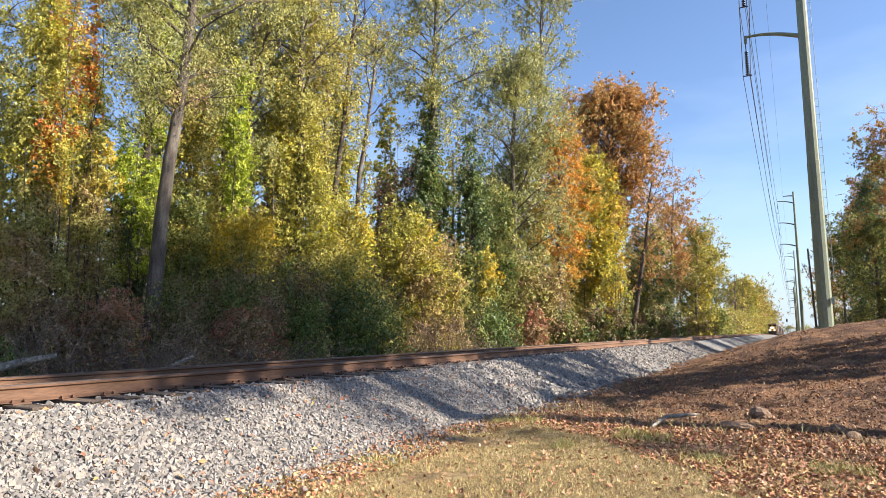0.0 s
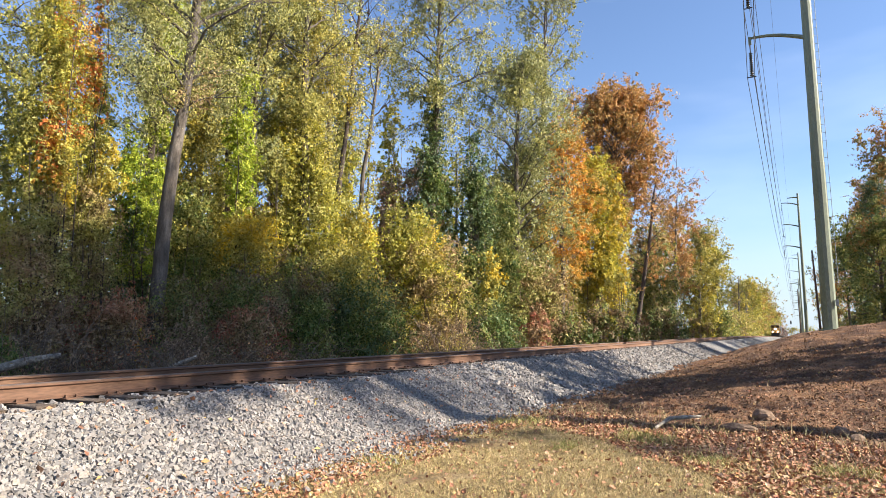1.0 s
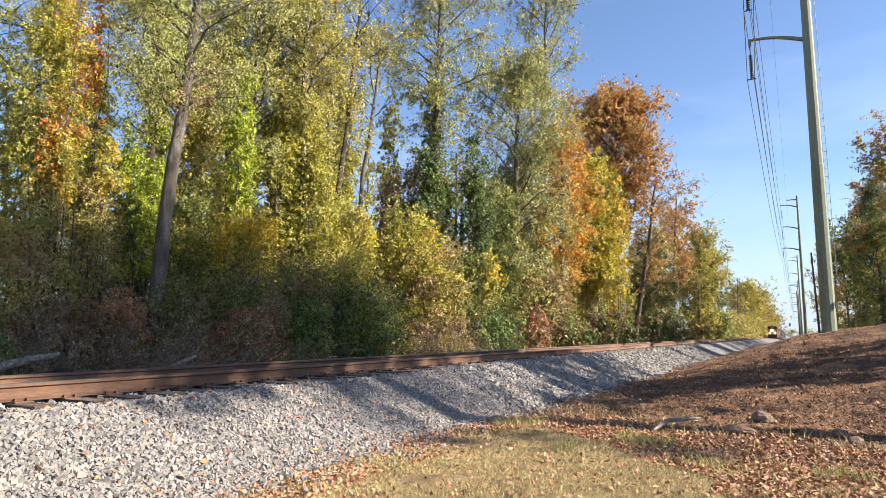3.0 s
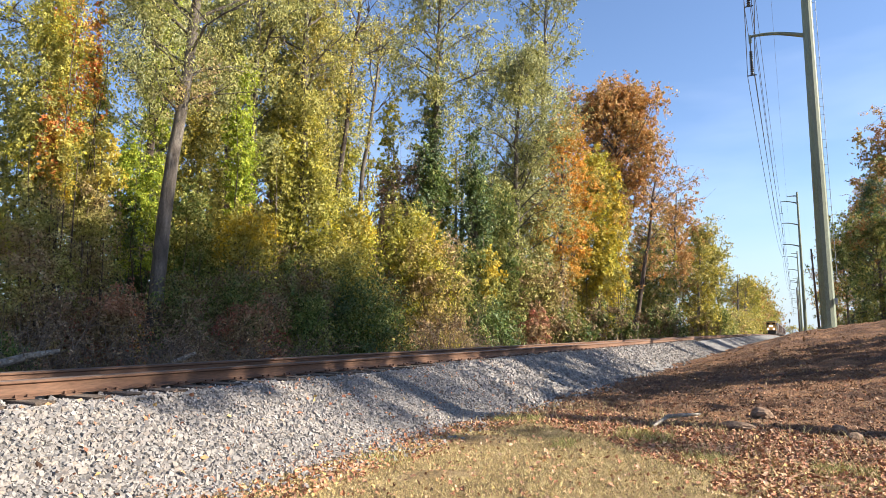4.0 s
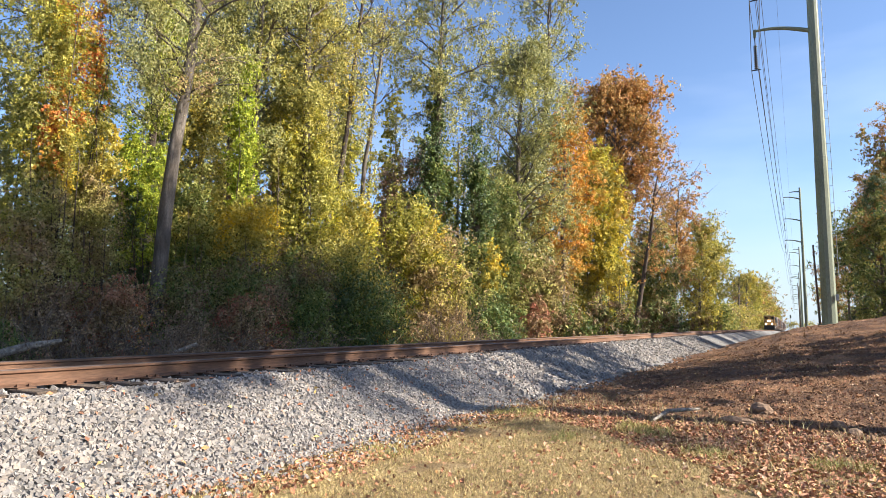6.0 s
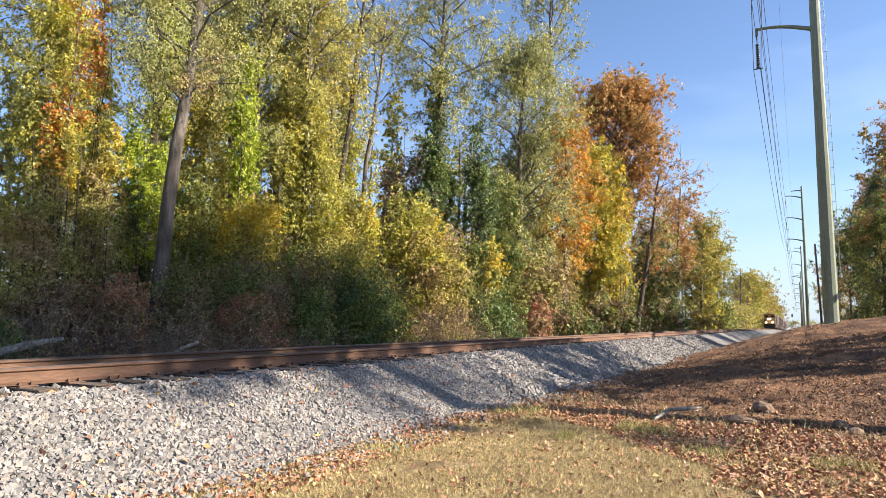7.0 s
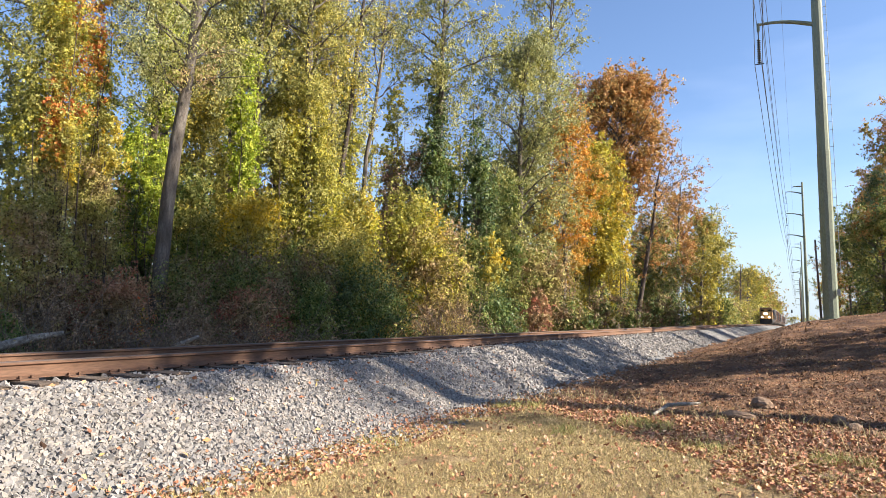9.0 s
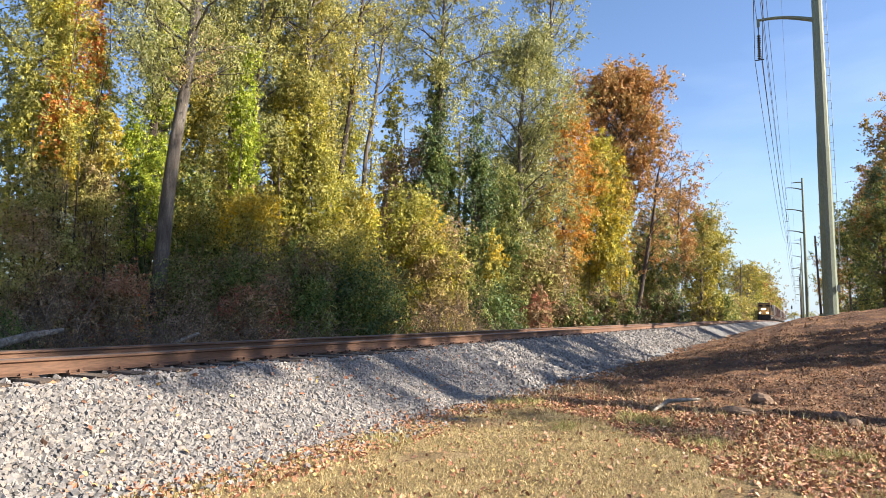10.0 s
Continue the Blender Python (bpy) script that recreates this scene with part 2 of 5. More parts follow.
def part(name, data, mat=None, parent=None, label="", at=None):
    """Links a bmesh or a mesh as ONE mesh object under a thing or a part."""
    if isinstance(data, bmesh.types.BMesh):
        me = bpy.data.meshes.new(name)
        data.to_mesh(me)
        data.free()
        if mat:
            me.materials.append(mat)
        data = me
    ob = new(name, data)
    if at is not None:
        ob.matrix_basis = at
    ob.parent = parent
    return tagged(ob, label)


def tubes_mesh(name, tubes, mat, sides=6):
    """Tapered round limbs, each along its points, joined."""
    V, Q, n0 = [], [], 0
    ang = np.arange(sides) * 2 * np.pi / sides
    for pts, rad in tubes:
        pts, rad = np.asarray(pts, float), np.asarray(rad, float)
        d = np.gradient(pts, axis=0)
        d /= np.linalg.norm(d, axis=1, keepdims=True) + 1e-9
        ref = np.where(np.abs(d[:, 2:]) > 0.9, np.array([[1.0, 0, 0]]), np.array([[0, 0, 1.0]]))
        a = np.cross(d, ref)
        a /= np.linalg.norm(a, axis=1, keepdims=True) + 1e-9
        b = np.cross(d, a)
        ring = pts[:, None] + rad[:, None, None] * (np.cos(ang)[None, :, None] * a[:, None] + np.sin(ang)[None, :, None] * b[:, None])
        V.append(ring.reshape(-1, 3))
        i, j = np.meshgrid(np.arange(len(pts) - 1), np.arange(sides), indexing="ij")
        k = (j + 1) % sides
        Q.append(np.stack([i * sides + j, i * sides + k, (i + 1) * sides + k, (i + 1) * sides + j], -1).reshape(-1, 4) + n0)
        n0 += len(pts) * sides
    return array_mesh(name, np.concatenate(V), np.concatenate(Q), mat, True)


def clumps(rng, centres, radii, n, flat=0.75, hang=0.0):
    """Places of n leaves in clumps, most of them near each clump's skin, and the way out of the clump."""
    k = rng.integers(0, len(centres), n)
    way = rng.normal(size=(n, 3))
    way /= np.linalg.norm(way, axis=1, keepdims=True)
    far = rng.uniform(0.25, 1.0, n) ** 0.5 * (1 + 0.13 * rng.normal(size=n))
    off = way * (far * np.asarray(radii)[k])[:, None] * np.array([1, 1, flat])
    off[:, 2] -= hang * np.abs(rng.normal(size=n)) * np.asarray(radii)[k]
    return centres[k] + off, way


def sprays(rng, centres, radii, n, per=18, hang=0.6, flat=0.9):
    """Places of n leaves strung along thin hanging sprays that start about the skin of each clump, and the way out."""
    m = max(n // per, 1)
    k = rng.integers(0, len(centres), m)
    way = rng.normal(size=(m, 3))
    way /= np.linalg.norm(way, axis=1, keepdims=True)
    rad = np.asarray(radii)[k]
    start = centres[k] + way * (rad * rng.uniform(0.1, 1.0, m) ** 0.5 * 0.9)[:, None] * np.array([1, 1, flat])
    axis = way * 0.7 + rng.normal(size=(m, 3)) * 0.45 + np.array([0, 0, -hang])
    axis /= np.linalg.norm(axis, axis=1, keepdims=True)
    ln = rad * rng.uniform(0.35, 1.25, m)
    i = np.repeat(np.arange(m), per)
    at = start[i] + axis[i] * (rng.uniform(0, 1, m * per) * ln[i])[:, None] + rng.normal(size=(m * per, 3)) * (0.11 * rad[i])[:, None]
    return at, way[i]


def leaves_mesh(name, at, mat, rng, size=0.1, aspect=0.5, droop=0.3, vary=0.28, out=None, plain=False, sunward=1.0):
    """A cloud of small bent leaves, one at each place."""
    n = len(at)
    d = rng.normal(size=(n, 3))
    d[:, 2] -= droop * 2
    d /= np.linalg.norm(d, axis=1, keepdims=True)
    face = rng.normal(size=(n, 3)) if out is None else out + np.array([0.75, 0.2, 0.5]) * sunward + rng.normal(size=(n, 3)) * (0.85 - 0.35 * sunward)
    s = np.cross(d, face)
    s /= np.linalg.norm(s, axis=1, keepdims=True) + 1e-9
    up = np.cross(s, d)
    L = (size * (1 + vary * rng.normal(size=n)).clip(0.4, 1.9))[:, None]
    w = L * aspect * 0.5
    if plain:
        v = np.stack([at - d * L * 0.5 - s * w, at + s * w * 1.3, at + d * L * 0.6 - s * w * 0.4], 1)
        return array_mesh(name, v.reshape(-1, 3), np.arange(n * 3).reshape(n, 3), mat)
    v = np.stack([at - d * L * 0.5, at + s * w + up * L * 0.12, at + d * L * 0.5, at - s * w + up * L * 0.12], 1)
    return array_mesh(name, v.reshape(-1, 3), np.arange(n * 4).reshape(n, 4), mat)


def box_bm(parts, bevel=0.0):
    """A bmesh of boxes (cx, cy, cz, sx, sy, sz)."""
    bm = bmesh.new()
    for cx, cy, cz, sx, sy, sz in parts:
        bmesh.ops.create_cube(bm, size=1, matrix=Matrix.Translation((cx, cy, cz)) @ Matrix.Diagonal((sx, sy, sz, 1)))
    if bevel:
        bmesh.ops.bevel(bm, geom=bm.edges[:], offset=bevel, segments=2, affect="EDGES", profile=0.6)
    return bm


def cyl_bm(items, sides=16):
    """A bmesh of cylinders (m, r1, r2, depth)."""
    bm = bmesh.new()
    for m, r1, r2, depth in items:
        bmesh.ops.create_cone(bm, cap_ends=True, segments=sides, radius1=r1, radius2=r2, depth=depth, matrix=m)
    for f in bm.faces:
        f.smooth = len(f.verts) == 4
    return bm


# ---------------------------------------------------------------- the ground
TRACK = -7.85          # x of the track's middle
RAIL_Z = 0.76          # underside of the rails


def grade(y):
    """The whole line dips a little in the distance."""
    return -0.000022 * (min(max(y, 60), 320) - 60) ** 2 - max(y - 320, 0) * 0.0114


def wave(x, y, s, seed=0.0):
    return noise.noise(Vector((x * s + seed, y * s - seed, seed * 0.7)))


def ground_z(x, y):
    z = grade(y)
    # bare bank that climbs from the ditch to the row of poles
    across = float(np.interp(x, (-4.5, -3.1, -1.5, -0.15, 2.3, 4.0, 8.0), (0.0, 0.36, 0.86, 1.27, 1.72, 1.92, 2.0)))
    along = min(max((y - 9.5) / 25.0, 0.0), 1.0)
    along = along * along * (3 - 2 * along)
    z += across * along
    # ground falls away a little behind the track
    if x < -10:
        z += min((-10 - x) / 4, 1) * -0.1
    near = 1.0 if abs(y) < 80 else 0.4
    z += near * (0.10 * wave(x, y, 0.35, 3) + 0.04 * wave(x, y, 1.3, 7)) * (0.35 if y < 9 else 1.0)
    if y > 9 and x > -4:
        z += min((y - 9) / 4, 1) * (0.05 * wave(x * 2.2, y * 0.16, 1.0, 5) + 0.04 * wave(x * 0.8, y * 0.8, 1.6, 6) + 0.045 * wave(x, y, 3.1, 9) + 0.04 * wave(x * 0.7, y * 1.2, 5.5, 13))
    return z


def axis_steps(points):
    out = []
    for a, b, step in points:
        out += list(np.arange(a, b, step))
    return out


def build_ground():
    xs = axis_steps([(-900, -100, 100), (-100, -20, 10), (-20, -6, 1.0), (-6, 8, 0.14), (8, 20, 1.0), (20, 100, 10), (100, 901, 100)])
    ys = axis_steps([(-300, -20, 40), (-20, 2, 2), (2, 14, 0.12), (14, 30, 0.18), (30, 50, 0.4), (50, 120, 2.5), (120, 420, 10), (420, 2601, 100)])
    V = [(x, y, ground_z(x, y)) for y in ys for x in xs]
    nx = len(xs)
    i, j = np.meshgrid(np.arange(len(ys) - 1), np.arange(nx - 1), indexing="ij")
    q = np.stack([i * nx + j, i * nx + j + 1, (i + 1) * nx + j + 1, (i + 1) * nx + j], -1).reshape(-1, 4)
    m, nt, b = material("ground_soil", 0.95)
    soil = ramp(nt, noise_tex(nt, 0.8, 6), [(0.3, (0.085, 0.034, 0.014)), (0.5, (0.20, 0.095, 0.042)), (0.7, (0.41, 0.215, 0.10))])
    turf = ramp(nt, noise_tex(nt, 1.7, 8, None, 0.7), [(0.3, (0.15, 0.10, 0.04)), (0.5, (0.34, 0.23, 0.10)), (0.7, (0.50, 0.37, 0.19))])
    fine = ramp(nt, noise_tex(nt, 30, 6, None, 0.75), [(0.3, (0.4, 0.4, 0.4)), (0.7, (1.5, 1.5, 1.5))])
    crumb = ramp(nt, noise_tex(nt, 6, 9, (1.6, 0.8, 1.0), 0.8), [(0.32, (0.35, 0.33, 0.32)), (0.5, (0.95, 0.95, 0.95)), (0.68, (1.55, 1.5, 1.42))])
    soil = blend(nt, 1.0, soil, crumb, "MULTIPLY")
    tc = nt.nodes.new("ShaderNodeTexCoord")
    sep = nt.nodes.new("ShaderNodeSeparateXYZ")
    nt.links.new(tc.outputs["Object"], sep.inputs[0])
    edge = nt.nodes.new("ShaderNodeMath")
    edge.operation = "MULTIPLY_ADD"
    nt.links.new(noise_tex(nt, 0.5, 5), edge.inputs[0])
    edge.inputs[1].default_value = 3.0
    slant = nt.nodes.new("ShaderNodeMath")
    slant.operation = "MULTIPLY_ADD"
    nt.links.new(sep.outputs["X"], slant.inputs[0])
    slant.inputs[1].default_value = 0.55
    nt.links.new(sep.outputs["Y"], slant.inputs[2])
    nt.links.new(slant.outputs[0], edge.inputs[2])
    mr = nt.nodes.new("ShaderNodeMapRange")
    mr.inputs["From Min"].default_value, mr.inputs["From Max"].default_value = 9.4, 10.6
    nt.links.new(edge.outputs[0], mr.inputs["Value"])
    col = blend(nt, mr.outputs["Result"], turf, soil)
    nt.links.new(blend(nt, 1.0, col, fine, "MULTIPLY"), b.inputs["Base Color"])
    rows = nt.nodes.new("ShaderNodeMath")
    rows.operation = "MULTIPLY_ADD"
    nt.links.new(noise_tex(nt, 5, 6, (2.5, 0.3, 1.0), 0.7), rows.inputs[0])
    rows.inputs[1].default_value = 1.2
    nt.links.new(noise_tex(nt, 16, 10, None, 0.8), rows.inputs[2])
    bump(nt, b, rows.outputs[0], 1.0, 0.16)
    g = new("ground", array_mesh("ground", V, q, m, True))
    tagged(g, "bare brown soil and dry mown grass beside the track", "ground", kind="structure")


def ballast_top(x, y):
    """Height of the stone bed beside and under the track."""
    s = abs(x - TRACK)
    w = 0.05 * wave(x, y, 1.1, 11) + 0.02 * wave(x, y, 4, 2)
    fall = grade(y)
    if s < 1.5:
        return 0.70 + 0.25 * w + fall
    shoulder = 1.5 + 0.12 * wave(0, y, 0.4, 4)
    z = 0.71 - max(s - shoulder, 0) * 0.45 - 0.25 * max(s - 3.0, 0) ** 2 * 0.2
    return z + w + fall


def build_ballast():
    xs = list(np.arange(-3.9, -6.9, -0.12)) + [-7.0, -7.5, -8.2, -8.9, -9.3, -9.8, -10.4, -11.0, -11.8]
    ys = axis_steps([(-60, 0, 3), (0, 14, 0.15), (14, 60, 0.5), (60, 200, 4), (200, 701, 20)])
    V = [(x, y, ballast_top(x, y)) for y in ys for x in xs]
    nx = len(xs)
    i, j = np.meshgrid(np.arange(len(ys) - 1), np.arange(nx - 1), indexing="ij")
    q = np.stack([i * nx + j + 1, i * nx + j, (i + 1) * nx + j, (i + 1) * nx + j + 1], -1).reshape(-1, 4)
    m, nt, b = material("ballast_bed", 0.9)
    tc = nt.nodes.new("ShaderNodeTexCoord")
    vo = nt.nodes.new("ShaderNodeTexVoronoi")
    vo.inputs["Scale"].default_value = 18
    nt.links.new(tc.outputs["Object"], vo.inputs["Vector"])
    c = ramp(nt, noise_tex(nt, 20, 2), [(0.3, (0.14, 0.134, 0.13)), (0.5, (0.22, 0.212, 0.205)), (0.7, (0.31, 0.30, 0.285))])
    j2 = ramp(nt, vo.outputs["Distance"], [(0.0, (1.1, 1.1, 1.1)), (0.6, (0.7, 0.7, 0.7)), (0.9, (0.3, 0.3, 0.3))])
    nt.links.new(blend(nt, 1.0, c, j2, "MULTIPLY"), b.inputs["Base Color"])
    bump(nt, b, vo.outputs["Distance"], 1.0, -0.04)
    bed = new("ballast_bed", array_mesh("ballast_bed", V, q, m, True))
    return tagged(bed, "pale grey crushed stone bank under the railway track", "ballast", kind="structure")


def rail_profile():
    """Half of a flat-bottomed rail, from the foot's edge to the crown (x, z)."""
    half = [(0.076, 0.0), (0.076, 0.012), (0.03, 0.027), (0.0105, 0.045), (0.0088, 0.09), (0.012, 0.128), (0.033, 0.139), (0.038, 0.145), (0.037, 0.168), (0.028, 0.178), (0.0, 0.181)]
    return half + [(-x, z) for x, z in reversed(half[:-1])]


def build_track():
    track = hold("railway_track", (TRACK, 0, 0), "straight railway track of rusty rails on wooden ties", "railway track")
    prof = rail_profile()
    ys = [-60, 0] + list(range(4, 60, 4)) + list(range(60, 341, 20)) + [420, 520, 700]
    for side in (1, -1):
        V = [(side * 0.72 + x, y, RAIL_Z + z + grade(y)) for y in ys for x, z in prof]
        n = len(prof)
        i, j = np.meshgrid(np.arange(len(ys) - 1), np.arange(n), indexing="ij")
        k = (j + 1) % n
        q = np.stack([i * n + j, i * n + k, (i + 1) * n + k, (i + 1) * n + j], -1).reshape(-1, 4)
        me = array_mesh("rail", V, q, M["rail"])
        me.materials.append(M["railtop"])
        me.polygons.foreach_set("material_index", np.where(np.isin(j.ravel(), (8, 9, 10, 11)), 1, 0).astype(np.int32))
        part("rail", me, None, track, "rust-brown steel rail")
    rng = np.random.default_rng(5)
    shapes = []
    for s in range(4):
        bm = box_bm([(0, 0, -0.09, 2.6, 0.22, 0.18)], 0.012)
        for v in bm.verts:
            v.co.x += rng.normal() * 0.012
            v.co.z += rng.normal() * 0.006
        me = bpy.data.meshes.new("tie")
        bm.to_mesh(me)
        bm.free()
        me.materials.append(M["tie"])
        shapes.append(me)
    plate = box_bm([(0, 0, 0.0, 0.34, 0.19, 0.016)], 0.003)
    pm = bpy.data.meshes.new("tie_plate")
    plate.to_mesh(pm)
    plate.free()
    pm.materials.append(M["rail"])
    spikes = []
    for i in range(150):
        y = -12 + i * 0.5 + rng.normal() * 0.02
        tie = part("tie", shapes[i % 4], None, track, at=Matrix.Translation((rng.normal() * 0.03, y, RAIL_Z - 0.014)) @ pose(0, 0, 0, 0, 0, rng.normal() * 0.8))
        for side in (1, -1):
            if y < 25:
                part("tie_plate", pm, None, track, at=Matrix.Translation((side * 0.72, y, RAIL_Z - 0.006)))
            for dx in (-0.1, 0.1):
                for dy in (-0.06, 0.06):
                    spikes.append((side * 0.72 + dx, y + dy, RAIL_Z + 0.016, 0.03, 0.022, 0.03))
    tagged(part("spike_set", box_bm(spikes), M["rail"], track), kind="stuff")
    # the rest of the ties, far off
    far = [(0, 63 + i * 0.5, RAIL_Z - 0.1 + grade(63 + i * 0.5), 2.6, 0.22, 0.17) for i in range(500)]
    fv = np.array([[(sx * 1.3, y + sy * 0.11, z + sz * 0.085) for sx, sy, sz in itertools.product((-1, 1), repeat=3)] for _, y, z, *_r in far]).reshape(-1, 3)
    fq = np.array([[0, 1, 3, 2], [4, 6, 7, 5], [0, 4, 5, 1], [2, 3, 7, 6], [0, 2, 6, 4], [1, 5, 7, 3]])
    fq = (fq[None] + 8 * np.arange(500)[:, None, None]).reshape(-1, 4)
    o = part("far_ties", array_mesh("far_ties", fv, fq, M["tie"]), None, track)
    tagged(o, kind="stuff")


def stones_mesh(name, places, sizes, mat, rng):
    """Angular stones: jittered blocks of twelve triangles each."""
    n = len(places)
    base = np.array(list(itertools.product((-1, 1), repeat=3)), float) * 0.5
    v = base[None] * (1 + 0.42 * rng.uniform(-1, 1, (n, 8, 3)))
    v *= rng.uniform(0.5, 1.2, (n, 1, 3))
    q = rng.normal(size=(n, 4))
    q /= np.linalg.norm(q, axis=1, keepdims=True)
    w, x, y, z = q.T
    R = np.stack([1 - 2 * (y * y + z * z), 2 * (x * y - z * w), 2 * (x * z + y * w), 2 * (x * y + z * w), 1 - 2 * (x * x + z * z), 2 * (y * z - x * w),
                  2 * (x * z - y * w), 2 * (y * z + x * w), 1 - 2 * (x * x + y * y)], -1).reshape(n, 3, 3)
    v = np.einsum("nij,nkj->nki", R, v) * np.asarray(sizes)[:, None, None] + np.asarray(places)[:, None]
    f = np.array([[0, 1, 3, 2], [4, 6, 7, 5], [0, 4, 5, 1], [2, 3, 7, 6], [0, 2, 6, 4], [1, 5, 7, 3]])
    f = (f[None] + 8 * np.arange(n)[:, None, None]).reshape(-1, 4)
    return array_mesh(name, v.reshape(-1, 3), f, mat)


def build_gravel(bed):
    rng = np.random.default_rng(21)
    P, S = [], []
    for y0, y1, per, lo, hi in ((1.6, 12, 1150, 0.022, 0.05), (12, 24, 330, 0.045, 0.085), (24, 50, 90, 0.06, 0.1)):
        n = int((y1 - y0) * 2.9 * per)
        x, y = rng.uniform(-6.95, -4.05, n), rng.uniform(y0, y1, n)
        edge = -4.85 + 0.35 * np.array([wave(0, b, 0.6, 9) for b in y])
        keep = (x < edge) | (rng.uniform(size=n) < 0.28 * np.exp(-((x - edge) / 0.35).clip(0)))
        on_tie = (x < -6.5) & (np.abs((y + 12) % 0.5 - 0.25) > 0.13)
        keep &= ~on_tie | (rng.uniform(size=n) < 0.22)
        for a, b in zip(x[keep], y[keep]):
            P.append((a, b, max(ballast_top(a, b), ground_z(a, b)) + 0.006))
        S.append(rng.uniform(lo, hi, keep.sum()))
    # stones between the ties
    n = 2600
    x, y = rng.uniform(-9.3, -6.9, n), rng.uniform(0, 26, n)
    free = np.abs((y + 12) % 0.5 - 0.25) < 0.13
    x, y = x[free], y[free]
    P += [(a, b, 0.715) for a, b in zip(x, y)]
    S.append(rng.uniform(0.035, 0.07, len(x)))
    P, S = np.array(P), np.concatenate(S)
    near = np.where((P[:, 0] > -5.6) & (P[:, 0] < -4.9) & (P[:, 1] > 2.2) & (P[:, 1] < 4.2))[0][:300]
    rest = np.ones(len(P), bool)
    rest[near] = False
    g = part("gravel", stones_mesh("gravel", P[rest], S[rest], M["gravel"], rng), None, bed)
    tagged(g, kind="stuff")
    shapes = [stones_mesh("stone", np.zeros((1, 3)), [1.0], M["gravel"], rng) for _ in range(16)]
    for i, k in enumerate(near):
        part("stone", shapes[i % 16], None, bed, at=Matrix.LocRotScale(P[k], Euler(rng.uniform(0, 6, 3)), (S[k],) * 3))


def scatter(n, x0, x1, y0, y1, rng, keep=None):
    x, y = rng.uniform(x0, x1, n), rng.uniform(y0, y1, n)
    if keep is not None:
        k = np.array([keep(a, b) for a, b in zip(x, y)])
        x, y = x[k], y[k]
    return np.array([(a, b, ground_z(a, b)) for a, b in zip(x, y)])


def blades_mesh(name, at, mat, rng, h0, h1, w):
    n = len(at)
    a = rng.uniform(0, 2 * np.pi, n)
    s = np.stack([np.cos(a), np.sin(a), 0 * a], 1) * w
    h = rng.uniform(h0, h1, n)
    lean = rng.normal(size=(n, 3)) * 0.55
    lean[:, 2] = 1
    v = np.stack([at - s, at + s, at + lean * h[:, None]], 1)
    return array_mesh(name, v.reshape(-1, 3), np.arange(3 * n).reshape(n, 3), mat)


def turf_edge(x):
    return float(np.interp(x, (-4.7, -4.4, -3.4, -2.2, -1.1, 0.1, 0.8, 4.0), (7.3, 9.2, 10.4, 9.5, 9.0, 8.2, 7.8, 7.0)))


